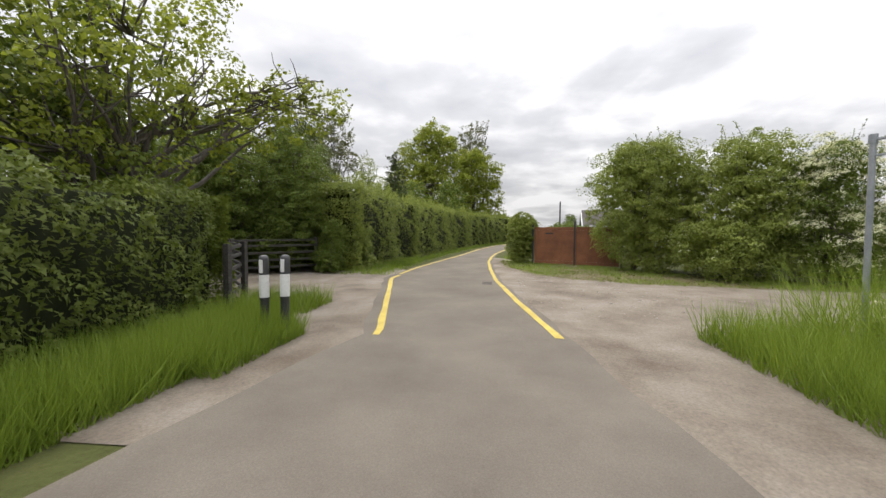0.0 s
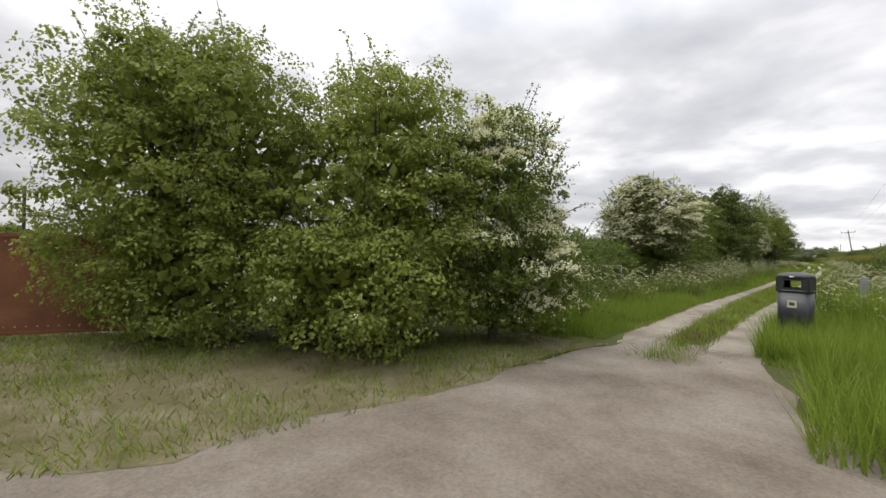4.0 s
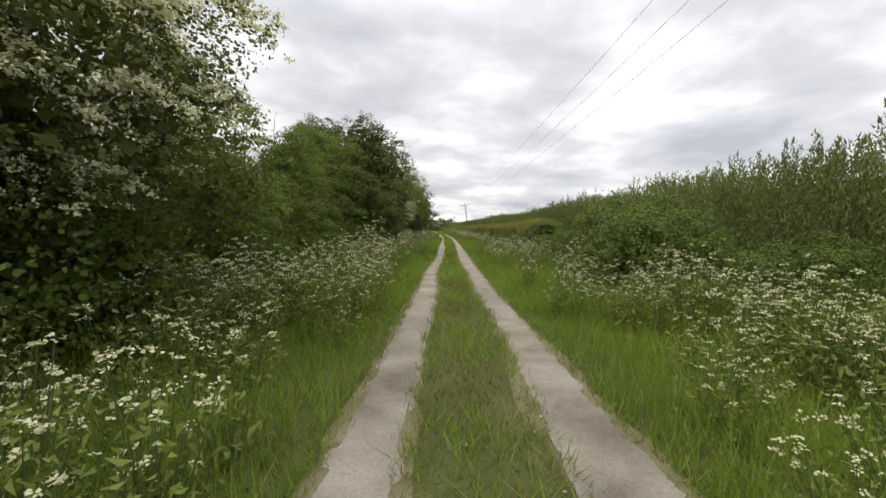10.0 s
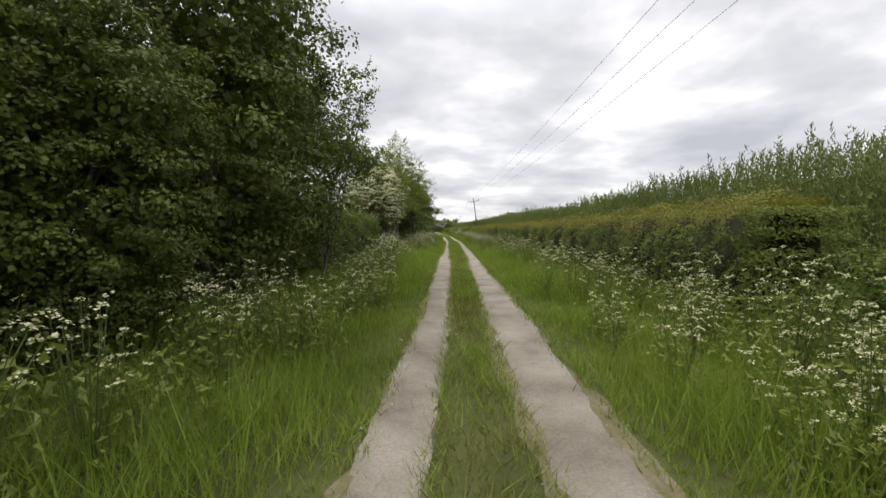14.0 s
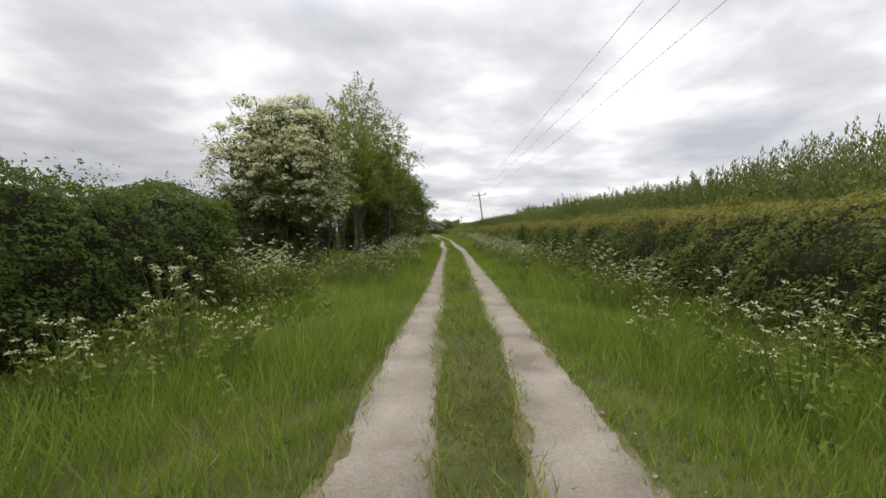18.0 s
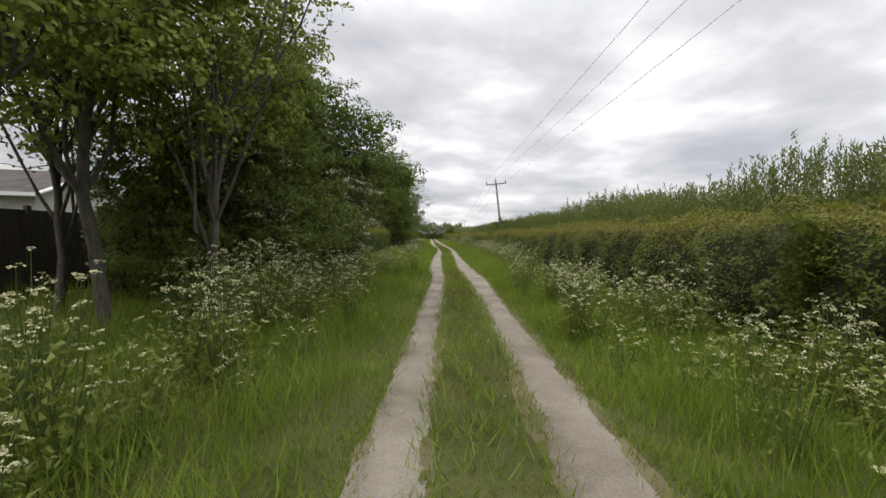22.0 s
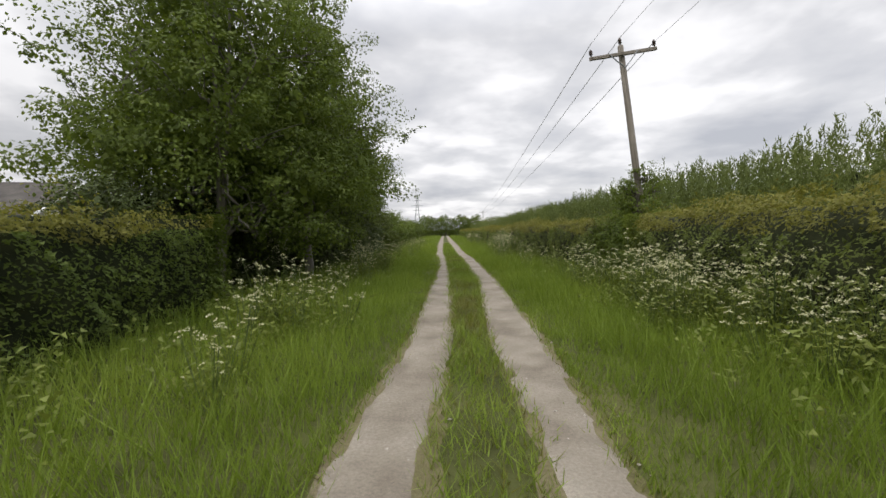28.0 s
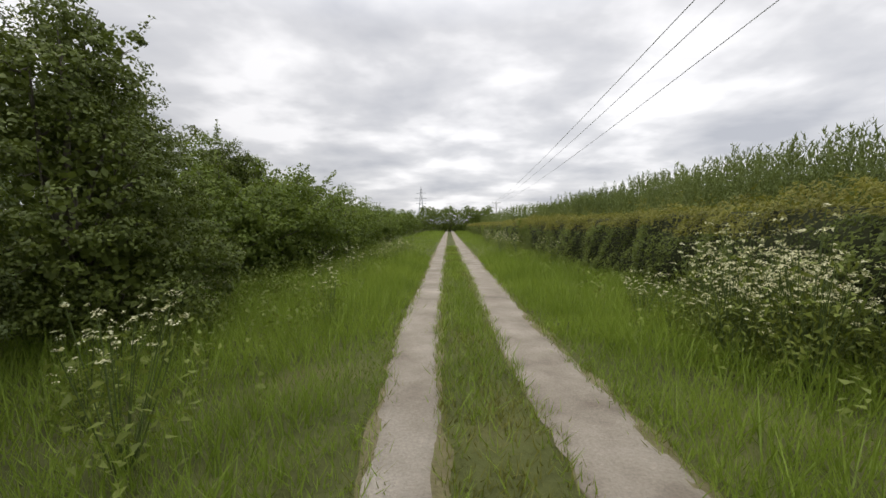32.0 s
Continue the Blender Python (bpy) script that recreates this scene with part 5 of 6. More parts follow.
# nettles, docks and cleavers among the verge grass
n = 5200
side = np.where(rng.uniform(0, 1, n) < 0.55, -1, 1)
y = rng.uniform(-6, 135, n)
y += 0.8 * smooth_noise(y, 430, 1.1)
x = lane(y) + side * (2.1 + 2.9 * rng.uniform(0, 1, n) ** 0.8)
thick = smooth_noise(y * 1.3 + x, 431, 1.0) + 0.5 * smooth_noise(x * 3.1 - y, 432, 1.0) + 0.3 * rng.normal(0, 1, n)
x, y, n = x[thick > 0.1], y[thick > 0.1], int((thick > 0.1).sum())
k = 18
hh = np.repeat(rng.uniform(0.30, 0.72, n), k)
c = np.repeat(np.stack([x, y, 0 * x], -1), k, 0) + np.stack([rng.normal(0, 0.075, n * k), rng.normal(0, 0.075, n * k), 0.06 + hh * rng.uniform(0, 1, n * k)], -1)
stuff("verge_weeds", leaf_arrays(rng, c, 0.085, 0.045, 0.3, np.tile([0, 0, 0.6], (n * k, 1)), 0.6, True), HERB, "nettles and docks growing through the verge grass", "weeds")

# tall grass round the junction
pieces = [blades(rng, scatter(rng, 9000, 44, 73, -10.4, -5.6), 0.5, 0.018, 0.36), blades(rng, scatter(rng, 6000, 104, 140, -7.4, -5.4), 0.5, 0.018, 0.36)]
for x0, x1, y0, y1, n, h in ((4.8, 13, -16.4, -15.2, 9000, 0.6), (10, 21, -15.6, -4.5, 12000, 0.8), (5.0, 14, -15.4, -6, 36000, 1.25), (1.9, 6, -11.5, -4, 14000, 0.6), (2.1, 6.4, -5, 5, 22000, 0.55), (4.6, 8.7, 2, 15, 15000, 0.8), (1.2, 2.1, -7.6, -3.5, 3500, 0.5), (2.6, 9, -24.9, -23.2, 8000, 0.45), (2.2, 3.4, -3.9, -2.5, 2600, 0.95), (5.2, 9.5, -23.8, -22.75, 9000, 0.5), (5.35, 7.5, -22.85, -22.45, 1500, 0.4), (-12, -3, -25.4, -23.9, 3000, 0.22), 
                             (-4.6, -1.6, -8.4, -5, 6000, 0.5)):
    pieces.append(blades(rng, np.stack([rng.uniform(x0, x1, n), rng.uniform(y0, y1, n)], -1), h, 0.014, 0.35))
for x0, x1, off, n in ((-60, -3, -2.5, 9000), (-60, -12, 2.5, 6000)):
    x = rng.uniform(x0, x1, n)
    pieces.append(blades(rng, np.stack([x, road_c(x) + off + rng.normal(0, 0.28, n)], -1), 0.22, 0.016, 0.4))
xy = np.stack([rng.uniform(-12, -0.5, 60000), rng.uniform(-19.8, -8, 60000)], -1) + rng.normal(0, 0.15, (60000, 2))
xy = xy[within(xy, VERGE)]
tufty = smooth_noise(xy[:, 0] * 1.9 + 0.7 * smooth_noise(xy[:, 1], 31, 0.6), 32, 1.0) + smooth_noise(xy[:, 1] * 1.7, 33, 1.0) + rng.normal(0, 0.5, len(xy))
stuff("verge_tufts", blades(rng, xy[(tufty > -0.35) & (tufty < 0.1)], 0.085, 0.014, 0.7), GRASS_SHORT, "short patchy grass on the dry verge", "grass")
stuff("verge_green", blades(rng, xy[tufty >= 0.1], 0.12, 0.014, 0.6), GRASS, "green grass tufts on the dry verge", "grass")
stuff("verge_straw", blades(rng, xy[tufty < -0.5], 0.06, 0.010, 1.2), STRAW, "pale cut straw on the dry verge", "grass")
stuff("junction_grass", joined(pieces), GRASS, "tall fresh grass round the road junction", "grass")
for i in range(64):
    x, y = (rng.uniform(5.2, 10.5), rng.uniform(-15.2, -8)) if i < 30 else (rng.uniform(2.7, 5.2), rng.uniform(-11.0, -4.5))
    copy_thing(plants[i % 5], place(x, y, rng.uniform(0.9, 1.3), 40 * i))

# loose stones on the tracks and apron
n = 2600
y = rng.uniform(-9, 110, n)
xy = np.stack([lane(y) + np.where(rng.uniform(0, 1, n) < 0.5, -1, 1) * (0.74 + rng.normal(0, 0.22, n)), y], -1)
xa = np.stack([rng.uniform(-9, 3.5, 2200), rng.uniform(-19, -13, 2200)], -1)
xa = xa[(xa[:, 1] < -15.9 + 0.7 * np.maximum(xa[:, 0] + 2, 0))]
xy = np.concatenate([xy, xa])
c = np.concatenate([xy, np.full((len(xy), 1), 0.022)], 1)
r = rng.gamma(2.0, 0.0048, len(c)).clip(0.004, 0.026)
octa = np.array([(1, 0, 0), (0, 1, 0), (-1, 0, 0), (0, -1, 0), (0, 0, 0.75), (0, 0, -0.4)])
tri = np.array([(0, 1, 4), (1, 2, 4), (2, 3, 4), (3, 0, 4), (1, 0, 5), (2, 1, 5), (3, 2, 5), (0, 3, 5)])
v = c[:, None] + octa[None] * r[:, None, None] * rng.uniform(0.7, 1.3, (len(c), 6, 1))
stuff("loose_stones", (v.reshape(-1, 3), (tri[None] + 6 * np.arange(len(c))[:, None, None]).reshape(-1, 3)), PEBBLE, "loose pale limestone pebbles on the track", "stones")

# ---- gate ----
GA, GB = Vector((-9.43, -17.80, 0)), Vector((-7.70, -14.15, 0))
gdir = (GB - GA).normalized()
gate = thing("steel_gate", "tall double gate of rusted steel plate with spikes", "gate", at=Matrix.Translation(GA) @ Matrix.Rotation(math.atan2(gdir.y, gdir.x), 4, "Z"))
GW = (GB - GA).length
for k in range(2):
    x0, x1 = k * GW / 2 + 0.04, (k + 1) * GW / 2 - 0.04
    leaf = part("gate_leaf", one_box(x0, -0.012, 0.06, x1, 0.012, 1.84, bevel=0.004), RUST, gate)
    for z0, z1 in ((0.06, 0.12), (1.76, 1.84)):
        part("rail", one_box(x0, -0.035, z0, x1, 0.035, z1, bevel=0.005), RUST, leaf)
    for xa_ in (x0, x1 - 0.05):
        part("stile", one_box(xa_, -0.033, 0.12, xa_ + 0.05, 0.033, 1.76, bevel=0.005), RUST, leaf)
    for j in range(13):
        xs_ = x0 + 0.07 + j * (x1 - x0 - 0.14) / 12
        bm = bmesh.new()
        bmesh.ops.create_cone(bm, segments=6, radius1=0.011, radius2=0.001, depth=0.14, cap_ends=True, matrix=pose(xs_, 0, 1.91))
        part("spike", bm, BLACK_STEEL, leaf)
        for zb in (0.20, 1.69):
            bm = bmesh.new()
            bmesh.ops.create_uvsphere(bm, u_segments=6, v_segments=4, radius=0.014, matrix=pose(xs_, -0.014, zb))
            part("rivet", bm, BOLT_STEEL, leaf)
    part("name_bar", one_box(x0 + 0.55, -0.02, 1.50, x0 + 0.95, -0.0125, 1.57), BLACK_STEEL, leaf, "dark lettering strip")
for xp, h in ((-0.05, 1.95), (GW / 2, 2.08), (GW + 0.05, 1.95)):
    bm = one_box(xp - 0.035, -0.045, 0, xp + 0.035, 0.045, h, bevel=0.006)
    bmesh.ops.create_cone(bm, segments=8, radius1=0.03, radius2=0.002, depth=0.12, cap_ends=True, matrix=pose(xp, 0, h + 0.06))
    part("gate_post", bm, BLACK_STEEL, gate)

rod = thing("service_pole", "thin dark pole standing behind the rusted gate", "pole", at=place(-20.2, -15.1))
part("shaft", raw("shaft", *tube_arrays([(0, 0, 0), (0, 0, 2.0), (0, 0, 3.8)], (0.06, 0.055, 0.05), 8), BLACK_STEEL), None, rod)
part("cap", raw("cap", *tube_arrays([(0, 0, 3.8), (0, 0, 3.84), (0, 0, 3.88)], (0.06, 0.05, 0.01), 8), BLACK_STEEL), None, rod)

# ---- bollards ----


def bollard(x, y, lean):
    ob = thing("bollard", "black and white plastic verge marker bollard", "bollard", "verge bollards", place(x, y) @ Matrix.Rotation(radians(lean), 4, "Y"))

    def lathe(prof, material, name):
        v, q = [], []
        for r, z in prof:
            for a in range(16):
                v.append((r * math.cos(a * math.pi / 8), r * math.sin(a * math.pi / 8), z))
        for i in range(len(prof) - 1):
            for a in range(16):
                q.append((i * 16 + a, i * 16 + (a + 1) % 16, (i + 1) * 16 + (a + 1) % 16, (i + 1) * 16 + a))
        part(name, raw(name, v, q, material), None, ob)

    lathe([(0.068, 0), (0.068, 0.58), (0.074, 0.60), (0.074, 0.62)], BLACK_PL, "base")
    lathe([(0.074, 0.62), (0.075, 0.97)], WHITE, "white_band")
    lathe([(0.077, 0.97), (0.077, 1.10), (0.076, 1.21), (0.066, 1.25), (0.035, 1.268), (0.0, 1.27)], BLACK_PL, "cap")
    part("reflector", one_box(0.070, -0.028, 1.0, 0.084, 0.028, 1.2, bevel=0.004), WHITE, ob, "pale reflector strip")


bollard(5.68, -23.0, 1.0)
bollard(5.57, -22.74, -1.5)

# ---- post and rail fence ----
fence = thing("rail_fence", "dark weathered post and rail fence at the field entrance", "fence")
fp = [(4.2, -24.7), (2.35, -25.6), (0.6, -27.2), (-1.4, -28.6), (-3.7, -26.6)]
for i, (x, y) in enumerate(fp):
    part("post", one_box(x - 0.06, y - 0.06, 0, x + 0.06, y + 0.06, 1.38, bevel=0.012), FENCE_WOOD, fence)
for (xa_, ya_), (xb_, yb_) in zip(fp, fp[1:]):
    d = Vector((xb_ - xa_, yb_ - ya_, 0))
    for z in (0.30, 0.56, 0.82, 1.08, 1.28):
        m = Matrix.Translation((xa_, ya_, z)) @ Matrix.Rotation(math.atan2(d.y, d.x), 4, "Z")
        part("rail", one_box(0.03, 0.045, -0.04, d.length - 0.03, 0.085, 0.04, bevel=0.008, m=m), FENCE_WOOD, fence)

# ---- litter bin ----
bin_ = thing("litter_bin", "black plastic hooded litter bin with a pale notice", "litter bin", at=place(1.66, -5.5, 1.0, -14) @ Matrix.Diagonal((1.3, 1.0, 1.0, 1)))


def shell(sections, material, name, parent, label=""):
    """A rounded box from stacked rounded-square sections: half width, half depth, height."""
    v, q, k = [], [], 24
    for hw, hd, z in sections:
        for a in range(k):
            t = 2 * math.pi * a / k
            c, s = math.cos(t), math.sin(t)
            v.append((hw * math.copysign(abs(c) ** 0.45, c), hd * math.copysign(abs(s) ** 0.45, s), z))
    for i in range(len(sections) - 1):
        for a in range(k):
            q.append((i * k + a, i * k + (a + 1) % k, (i + 1) * k + (a + 1) % k, (i + 1) * k + a))
    me = raw(name, v, q, material)
    return part(name, me, None, parent, label)


shell([(0.0, 0.0, 0.0), (0.175, 0.175, 0.0), (0.185, 0.185, 0.04), (0.195, 0.195, 0.50), (0.198, 0.198, 1.00), (0.17, 0.17, 1.001), (0.165, 0.165, 0.86), (0.0, 0.0, 0.85)], PLASTIC, "body", bin_)
shell([(0.199, 0.199, 0.995), (0.208, 0.208, 1.0), (0.208, 0.208, 1.03), (0.199, 0.199, 1.035)], PLASTIC, "band", bin_, "scuffed rim band")
for sx in (-1, 1):
    part("hood_side", one_box(sx * 0.186 - 0.012, -0.192, 1.0, sx * 0.186 + 0.012, 0.192, 1.26, bevel=0.008), PLASTIC, bin_)
    for sy in (-1, 1):
        part("hood_jamb", one_box(sx * 0.137 - 0.037, sy * 0.186 - 0.012, 1.0, sx * 0.137 + 0.037, sy * 0.186 + 0.012, 1.26, bevel=0.006), PLASTIC, bin_)
for sy in (-1, 1):
    part("hood_lintel", one_box(-0.10, sy * 0.186 - 0.012, 1.215, 0.10, sy * 0.186 + 0.012, 1.26, bevel=0.004), PLASTIC, bin_)
    part("hood_apron", one_box(-0.10, sy * 0.186 - 0.012, 1.0, 0.10, sy * 0.186 + 0.012, 1.075, bevel=0.004), PLASTIC, bin_)
shell([(0.0, 0.0, 1.255), (0.205, 0.205, 1.255), (0.21, 0.21, 1.27), (0.21, 0.21, 1.30), (0.19, 0.19, 1.335), (0.10, 0.10, 1.365), (0.0, 0.0, 1.37)], PLASTIC, "lid", bin_)
part("notice", one_box(-0.055, -0.206, 0.70, 0.055, -0.200, 0.84, bevel=0.002), NOTICE, bin_, "pale round-cornered notice")
part("notice_text", one_box(-0.032, -0.2095, 0.74, 0.032, -0.2065, 0.80), BLACK_PL, bin_, "dark unreadable print block")
part("crest", one_box(-0.03, -0.216, 1.275, 0.02, -0.208, 1.30, bevel=0.003), WHITE, bin_, "small pale mark")

mp = thing("marker_post", "short grey marker post in the verge", "post", at=place(2.78, -2.44, 1.0, 20))
part("shaft", one_box(-0.06, -0.05, 0, 0.06, 0.05, 1.2, bevel=0.01), GALV, mp)
part("cap", one_box(-0.066, -0.056, 1.2, 0.066, 0.056, 1.23, bevel=0.008), GALV, mp)

# ---- field gate in the bank ----
fg = thing("field_gate", "galvanised tubular field gate half hidden by nettles", "gate", at=place(-3.95, 1.5, 1.0, 252))
for z in (0.25, 0.45, 0.65, 0.88, 1.22):
    part("rail", raw("rail", *tube_arrays([(0, 0, z), (1.8, 0, z), (3.4, 0, z)], (0.021, 0.021, 0.021), 8), GALV), None, fg)
for x in (0.0, 1.7, 3.4):
    part("upright", raw("upright", *tube_arrays([(x, 0, 0.2), (x, 0, 0.7), (x, 0, 1.24)], (0.023, 0.023, 0.023), 8), GALV), None, fg)
part("brace", raw("brace", *tube_arrays([(0, 0.01, 0.25), (0.85, 0.01, 0.72), (1.7, 0.01, 1.22)], (0.016, 0.016, 0.016), 6), GALV), None, fg)

# ---- sign post ----
sp = thing("sign_post", "grey steel post with empty sign brackets", "post", at=place(5.3, -14.55, 0.84, 30))
part("shaft", raw("shaft", *tube_arrays([(0, 0, 0), (0, 0, 1.7), (0, 0, 3.5)], (0.045, 0.045, 0.045), 12), GALV), None, sp)
for z in (3.15, 3.4):
    part("bracket", one_box(-0.02, -0.03, z, 0.55, 0.03, z + 0.035, bevel=0.006), GALV, sp)
part("collar", raw("collar", *tube_arrays([(0, 0, 3.36), (0, 0, 3.42), (0, 0, 3.5)], (0.06, 0.06, 0.058), 12), GALV), None, sp)

# ---- overhead line ----


def insulator(parent, x, y, z):
    ob = part("insulator", raw("insulator", *tube_arrays([(x, y, z), (x, y, z + 0.05), (x, y, z + 0.07), (x, y, z + 0.12), (x, y, z + 0.14), (x, y, z + 0.20), (x, y, z + 0.24)], (0.02, 0.025, 0.06, 0.04, 0.06, 0.04, 0.01), 10), CERAMIC), None, parent)
    return ob


def line_pole(x, y, height, leanx, label, half=1.03, turn=0.0):
    ob = thing("utility_pole", label, "utility pole", "utility poles", place(x, y, 1, turn) @ Matrix.Rotation(radians(leanx), 4, "Y"))
    part("shaft", raw("shaft", *tube_arrays([(0, 0, -0.1), (0, 0, height * 0.5), (0, 0, height - 0.02), (0, 0, height)], (0.120, 0.105, 0.085, 0.066), 16), POLE_WOOD), None, ob)
    part("crossarm", one_box(-half, -0.16, height - 0.36, half, -0.07, height - 0.26, bevel=0.01), POLE_WOOD, ob)
    for s in (-1, 1):
        part("brace", raw("brace", *tube_arrays([(0, -0.17, height - 0.75), (s * 0.22, -0.17, height - 0.53), (s * 0.42, -0.17, height - 0.30)], (0.018, 0.018, 0.018), 6), GALV), None, ob)
        insulator(ob, s * (half - 0.06), -0.115, height - 0.26)
    insulator(ob, 0, 0, height)
    return ob


line_pole(7.88, 99.0, 7.4, -7.4, "leaning grey wooden pole with crossarm and insulators")
tree("climbing_ivy", "ragged climbing growth round the foot of the leaning pole", "climber", 141,
     [(0, 0, 1.7, 0.75, 0.75, 1.0), (-0.35, 0, 2.7, 0.5, 0.45, 0.55), (-0.75, 0, 3.2, 0.34, 0.3, 0.28), (0.25, 0.1, 3.2, 0.3, 0.3, 0.5), (-0.2, 0, 3.7, 0.22, 0.2, 0.4)], LEAF_TREE, place(7.7, 98.8, 0.9), None, 300, 16, 0.2, 0.075, 0, hollow=0.35, inside=40, sprigs=40)
line_pole(9.9, 213.5, 7.6, -1.0, "distant wooden power line pole with crossarm")
line_pole(12.4, 330.0, 7.6, 0.5, "far off wooden power line pole")

hp = thing("transformer_pole", "twin wooden poles carrying a grey transformer", "utility pole", "utility poles", at=place(0, 0))
part("tall_pole", raw("tall_pole", *tube_arrays([(7.36, 4.1, -0.1), (7.08, 4.1, 3.6), (6.58, 4.1, 8.7)], (0.13, 0.11, 0.088), 16), POLE_WOOD), None, hp)
part("short_pole", raw("short_pole", *tube_arrays([(6.88, 5.55, -0.1), (6.82, 5.55, 2.6), (6.70, 5.55, 5.85)], (0.135, 0.12, 0.105), 16), POLE_BROWN), None, hp)
for bx in (6.66, 7.06):
    part("platform_beam", one_box(bx, 4.0, 4.90, bx + 0.1, 5.68, 5.06, bevel=0.01), GALV, hp)
tank = part("transformer_tank", one_box(6.74, 4.42, 5.08, 7.28, 5.26, 5.98, bevel=0.03), TRANSF, hp, "grey painted ribbed transformer tank")
for i in range(15):
    part("cooling_fin", one_box(6.645, 4.46 + i * 0.052, 5.18, 6.739, 4.474 + i * 0.052, 5.86, bevel=0.003), TRANSF, tank)
for x0, x1 in ((6.80, 6.98), (7.03, 7.22)):
    part("radiator_panel", one_box(x0, 4.36, 5.16, x1, 4.419, 5.88, bevel=0.02), TRANSF, tank)
part("lid", one_box(6.70, 4.38, 5.984, 7.32, 5.30, 6.03, bevel=0.008), TRANSF, tank)
part("lid_box", one_box(6.86, 4.50, 6.034, 7.14, 4.78, 6.12, bevel=0.02), TRANSF, tank)
for i in range(3):
    insulator(hp, 6.95, 4.55 + i * 0.27, 6.03)
part("bracket_bar", raw("bracket_bar", *tube_arrays([(6.72, 5.50, 5.82), (6.74, 5.4, 6.18), (6.8, 5.0, 6.36), (6.82, 4.5, 6.40), (6.80, 4.2, 6.36)], (0.03,) * 5, 8), GALV), None, hp)
part("crossarm", one_box(5.50, 3.92, 7.98, 7.56, 4.02, 8.10, bevel=0.01), POLE_WOOD, hp)
for s in (-0.95, 0.0, 0.95):
    insulator(hp, 6.53 + s, 3.97, 7.74)
for i, z in enumerate((5.7, 6.1, 6.5, 6.9)):
    part("line_bracket", one_box(6.72, 3.96, z, 7.06, 4.01, z + 0.04, bevel=0.006), GALV, hp)
    insulator(hp, 7.04, 3.985, z - 0.06)
for z, h_ in ((4.2, 0.22), (3.85, 0.26), (3.5, 0.2)):
    part("fuse_box", one_box(6.86, 3.88, z, 7.10, 4.00, z + h_, bevel=0.012), GALV, hp)
part("warning_plate", one_box(7.02, 3.975, 2.45, 7.20, 3.987, 2.80, bevel=0.003), NOTICE, hp, "pale warning plate")
part("warning_plate", one_box(7.11, 3.965, 1.75, 7.27, 3.977, 1.95, bevel=0.003), WHITE, hp, "small pale number plate, blank")
part("step_arm", one_box(6.3, 3.9, 3.12, 7.6, 3.94, 3.16, bevel=0.004), GALV, hp)
part("cable", raw("cable", *tube_arrays([(6.80, 5.42, 0.0), (6.78, 5.42, 2.5), (6.72, 5.42, 5.0)], (0.03,) * 3, 8), BLACK_PL), None, hp)
for z in (2.2, 3.2, 4.0, 4.4):
    part("clip", one_box(6.72 - z * 0.012, 5.36, z, 6.88 - z * 0.012, 5.50, z + 0.06, bevel=0.005), GALV, hp)
stay = part("stay_wire", raw("stay_wire", *tube_arrays([(6.55, 4.05, 7.6), (9.9, 2.8, 3.95), (13.4, 1.4, 0.1)], (0.012,) * 3, 6), WIRE), None, hp)
part("stay_insulator", raw("stay_insulator", *tube_arrays([(8.55, 3.31, 5.42), (8.65, 3.27, 5.31), (8.75, 3.23, 5.20)], (0.03, 0.06, 0.03), 8), CERAMIC), None, stay)


def wire(a, b, sag, r=0.0065, kind="overhead_wire"):
    s = np.linspace(0, 1, 25)[:, None]
    p = np.array(a) * (1 - s) + np.array(b) * s
    p[:, 2] -= 4 * sag * (s * (1 - s))[:, 0]
    part(kind, raw(kind, *tube_arrays(p, np.full(25, r), 5), WIRE), None, wires)


wires = thing("overhead_line", "three thin overhead power wires along the track", "power line")
hx = (5.58, 6.53, 7.48)
px_ = (5.98, 6.93, 7.90)
qx_ = (8.8, 9.8, 10.75)
rx_ = (11.5, 12.45, 13.4)
for i in range(3):
    up_ = 0.0 if i != 1 else 0.24
    wire((hx[i], 3.97, 7.98), (px_[i], 98.9, 7.35 + up_), 0.9)
    wire((px_[i], 98.9, 7.35 + up_), (qx_[i], 213.4, 7.55 + up_), 1.1, 0.013)
    wire((qx_[i], 213.4, 7.55 + up_), (rx_[i], 330, 7.5), 1.1, 0.02)
for z in (5.7, 6.1, 6.5, 6.9):
    wire((7.04, 3.98, z + 0.15), (48, -16, z + 1.0), 0.7, 0.010, "service_wire")

# ---- pylon, far off ----
py_ = thing("lattice_pylon", "distant grey lattice transmission tower", "pylon", at=place(-48, 600))
for sx in (-1, 1):
    for sy in (-1, 1):
        part("leg", raw("leg", *tube_arrays([(sx * 4.5, sy * 4.5, 0), (sx * 1.6, sy * 1.6, 28), (sx * 0.5, sy * 0.5, 48)], (0.28, 0.22, 0.14), 5), GALV), None, py_)
for z in (28, 34, 40):
    w = 7.5 if z == 34 else 6.0
    part("arm", raw("arm", *tube_arrays([(-w, 0, z), (0, 0, z + 0.8), (w, 0, z)], (0.16, 0.3, 0.16), 5), GALV), None, py_)
for i in range(9):
    z0, z1 = i * 5.0, i * 5.0 + 5
    w0, w1 = np.interp((z0, z1), (0, 28, 48), (4.5, 1.6, 0.5))
    for s in (-1, 1):
        part("strut", raw("strut", *tube_arrays([(s * w0, -w0, z0), (0, -(w0 + w1) / 2, (z0 + z1) / 2), (-s * w1, -w1, z1)], (0.12,) * 3, 4), GALV), None, py_)


# ---- bungalows and garden things ----


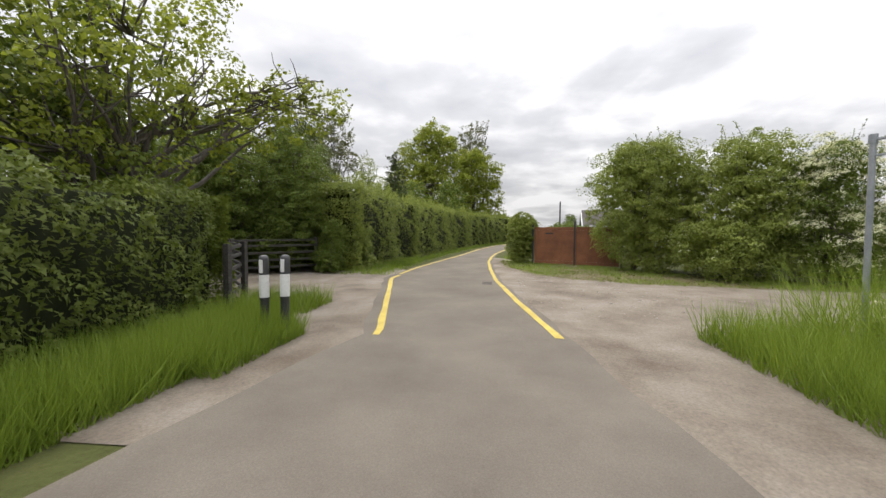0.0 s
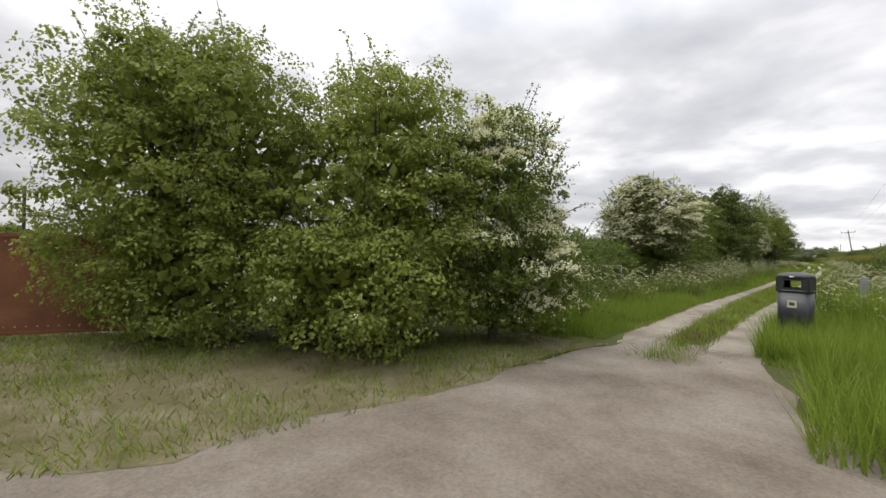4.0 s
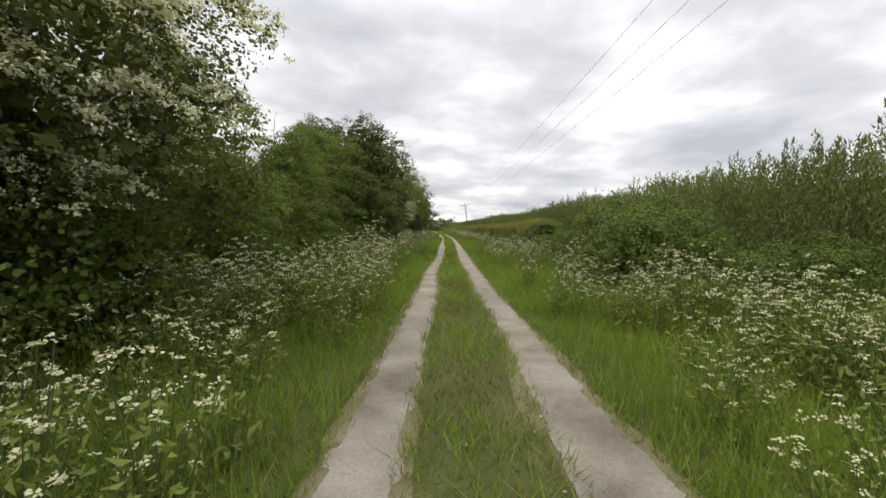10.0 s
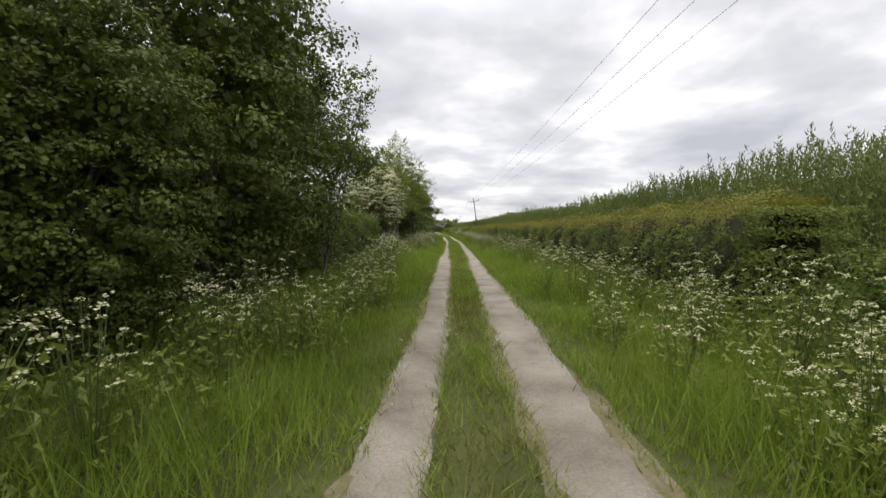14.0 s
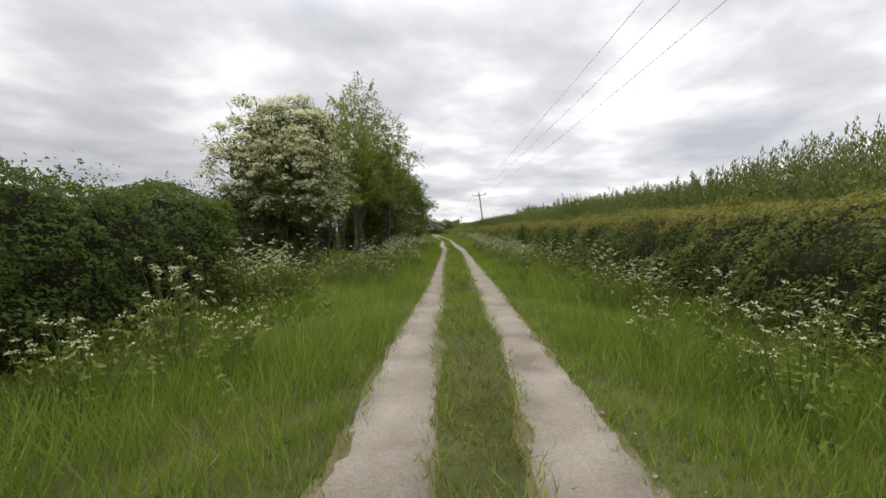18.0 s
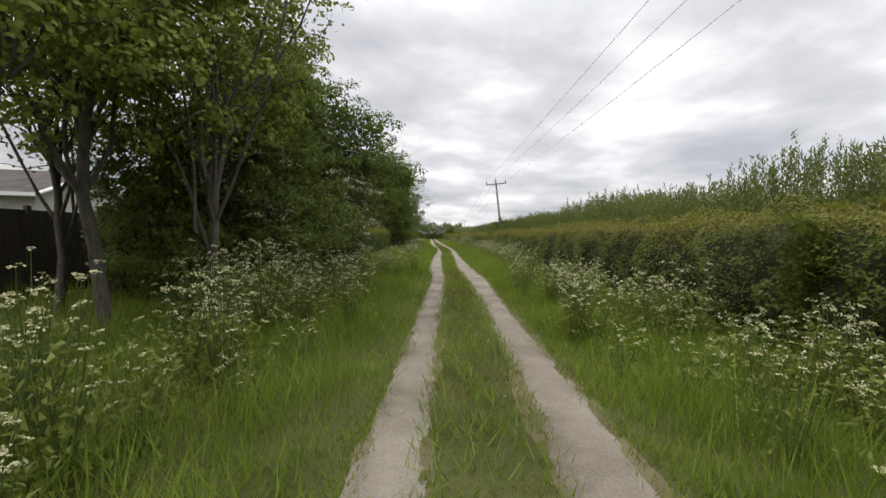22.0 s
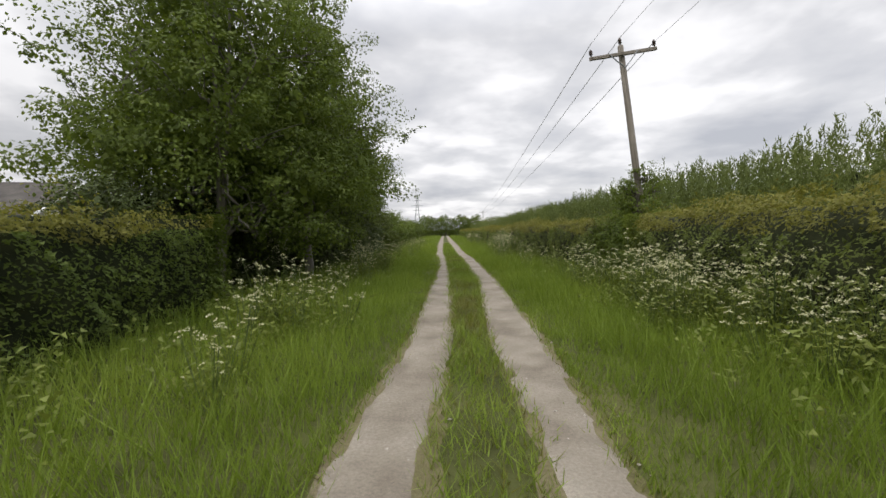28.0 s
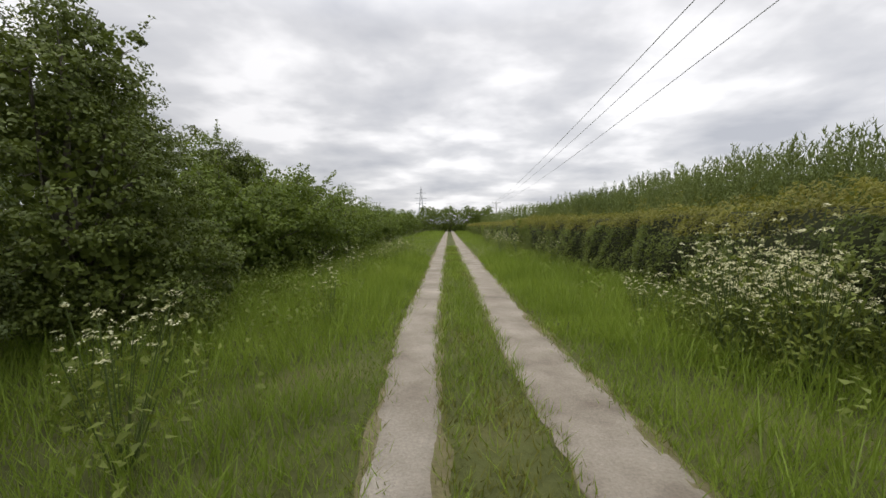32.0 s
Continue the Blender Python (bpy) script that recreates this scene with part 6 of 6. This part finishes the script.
def bungalow(x, y, turn, length, depth, eaves, ridge, label, windows=3):
    ob = thing("bungalow", label, "house", "bungalows", place(x, y, 1, turn))
    h = depth / 2
    bm = bmesh.new()
    box(bm, -length / 2, -h, 0, length / 2, h, eaves)
    for s in (-1, 1):
        a = [bm.verts.new((s * (length / 2 - 0.003), -h, eaves)), bm.verts.new((s * (length / 2 - 0.003), h, eaves)), bm.verts.new((s * (length / 2 - 0.003), 0, ridge))]
        bm.faces.new(a if s > 0 else a[::-1])
    part("wall", bm, RENDER, ob)
    bm = bmesh.new()
    L, o = length / 2 + 0.3, 0.4
    drop = o * (ridge - eaves) / h
    ring = []
    for s in (-1, 1):
        ring.append([bm.verts.new((s * L, -h - o, eaves - drop + 0.02)), bm.verts.new((s * L, 0, ridge + 0.03)), bm.verts.new((s * L, h + o, eaves - drop + 0.02)),
                     bm.verts.new((s * L, h + o, eaves - drop + 0.14)), bm.verts.new((s * L, 0, ridge + 0.18)), bm.verts.new((s * L, -h - o, eaves - drop + 0.14))])
    for k in range(6):
        bm.faces.new((ring[0][k], ring[0][(k + 1) % 6], ring[1][(k + 1) % 6], ring[1][k]))
    for r_ in ring:
        bm.faces.new((r_[0], r_[1], r_[4], r_[5]))
        bm.faces.new((r_[1], r_[2], r_[3], r_[4]))
    roof = part("roof", bm, ROOF, ob)
    for s in (-1, 1):
        part("fascia", one_box(-L, s * (h + o) - 0.02 + s * 0.025, eaves - drop - 0.02, L, s * (h + o) + 0.02 + s * 0.025, eaves - drop + 0.13), TRIM, roof, "white fascia board")
        for e in (-1, 1):
            a, b = Vector((e * (L + 0.02), s * (h + o), eaves - drop + 0.06)), Vector((e * (L + 0.02), 0, ridge + 0.1))
            part("bargeboard", raw("bargeboard", *tube_arrays([a, a.lerp(b, 0.5), b], (0.09,) * 3, 4), TRIM), None, roof, "white bargeboard")
    for i in range(windows):
        wx = -length / 2 + (i + 0.5) * length / windows
        win = part("window", one_box(wx - 0.7, -h - 0.04, 0.95, wx + 0.7, -h + 0.02, 2.05, bevel=0.01), TRIM, ob)
        for k in range(2):
            part("pane", one_box(wx - 0.62 + k * 0.64, -h - 0.046, 1.03, wx - 0.02 + k * 0.64, -h - 0.041, 1.97), GLASS, win)
    return ob


bungalow(-37, -4.6, 82, 11, 7, 2.3, 3.9, "bungalow with white fascias behind the rusted gate")
bungalow(-18.8, 74, 12, 9, 6, 2.95, 3.95, "low pale park home with a shallow grey roof")
bungalow(-23, 105, 12, 11, 7, 2.5, 4.3, "grey-roofed bungalow behind the garden hedge")
bungalow(-27, 46, 15, 10, 7, 2.3, 4.0, "bungalow roof showing above the rough hedge")

pf = thing("panel_fence", "dark brown close-boarded garden fence", "fence")
pfl = [(-9.0, 46.0), (-8.6, 56.0), (-8.2, 64.0), (-7.6, 70.0)]
for (xa_, ya_), (xb_, yb_) in zip(pfl, pfl[1:]):
    n = int(math.hypot(xb_ - xa_, yb_ - ya_) / 1.8)
    for i in range(n):
        s0 = i / n
        a = Vector((xa_ + (xb_ - xa_) * s0, ya_ + (yb_ - ya_) * s0, 0))
        d = Vector((xb_ - xa_, yb_ - ya_, 0)) / n
        m = Matrix.Translation(a) @ Matrix.Rotation(math.atan2(d.y, d.x), 4, "Z")
        part("post", one_box(-0.05, -0.05, 0, 0.05, 0.05, 2.15, bevel=0.008, m=m), PANEL_WOOD, pf)
        for k in range(9):
            w = (d.length - 0.1) / 9
            part("board", one_box(0.05 + k * w, -0.012 + 0.006 * (k % 2), 0.05, 0.05 + (k + 1) * w - 0.006, 0.012 + 0.006 * (k % 2), 2.05, m=m), PANEL_WOOD, pf)


def cordyline(x, y, height):
    rng = np.random.default_rng(61)
    ob = thing("cordyline_palm", "spiky cordyline palm standing above the garden hedge", "palm", at=place(x, y))
    part("trunk", raw("trunk", *tube_arrays(bent(rng, (0, 0, 0), (0.1, 0, height), 0.02, 6), np.linspace(0.14, 0.11, 6), 9), BARK), None, ob)
    pieces = []
    for i in range(210):
        th, el = rng.uniform(0, 2 * np.pi), rng.uniform(-1.2, 1.45)
        L = rng.uniform(1.5, 2.15)
        d = np.array([math.cos(th) * math.cos(el), math.sin(th) * math.cos(el), math.sin(el)])
        s = np.array([-math.sin(th), math.cos(th), 0])
        c = np.array([0.1, 0, height])
        mid = c + d * L * 0.55
        tip = c + d * L + np.array([0, 0, -0.22 * math.cos(el)])
        pieces.append((np.stack([c - s * 0.02, c + s * 0.02, mid + s * 0.042, mid - s * 0.042, tip - s * 0.003, tip + s * 0.003]), np.array([(0, 1, 2, 3), (3, 2, 5, 4)])))
    part("leaf_rosette", raw("leaf_rosette", *joined(pieces), LEAF_SPIKY), None, ob)


cordyline(-15.1, 92.0, 4.75)
tree("golden_shrub", "golden yellow garden conifer above the hedge", "bush", 95, [(0, 0, 2.8, 1.9, 1.9, 2.7), (0.3, 0.2, 4.2, 1.2, 1.2, 1.3), (-1.2, -0.4, 3.4, 1.3, 1.3, 1.9)], LEAF_GOLD, place(-17.6, 88), None, 1300, 24, 0.26, 0.13, 0, core=False, hollow=0.85, inside=0)
tree("purple_shrub", "dark purple-leaved garden shrub above the hedge", "bush", 96, [(0, 0, 2.1, 1.0, 1.0, 1.3)], LEAF_PURPLE, place(-8.0, 91.5), None, 120, 14, 0.2, 0.12, 0)
copy_thing(afar, place(-26, 104, 0.9, 20))
copy_thing(afar, place(-37, 112, 1.4, 90))

copy_thing(afar, place(-33, 62, 1.0, 150))
copy_thing(afar, place(-17, 134, 0.8, 200))
copy_thing(shrub2, place(7.35, 98.75, 0.72, 40, tall=1.25))
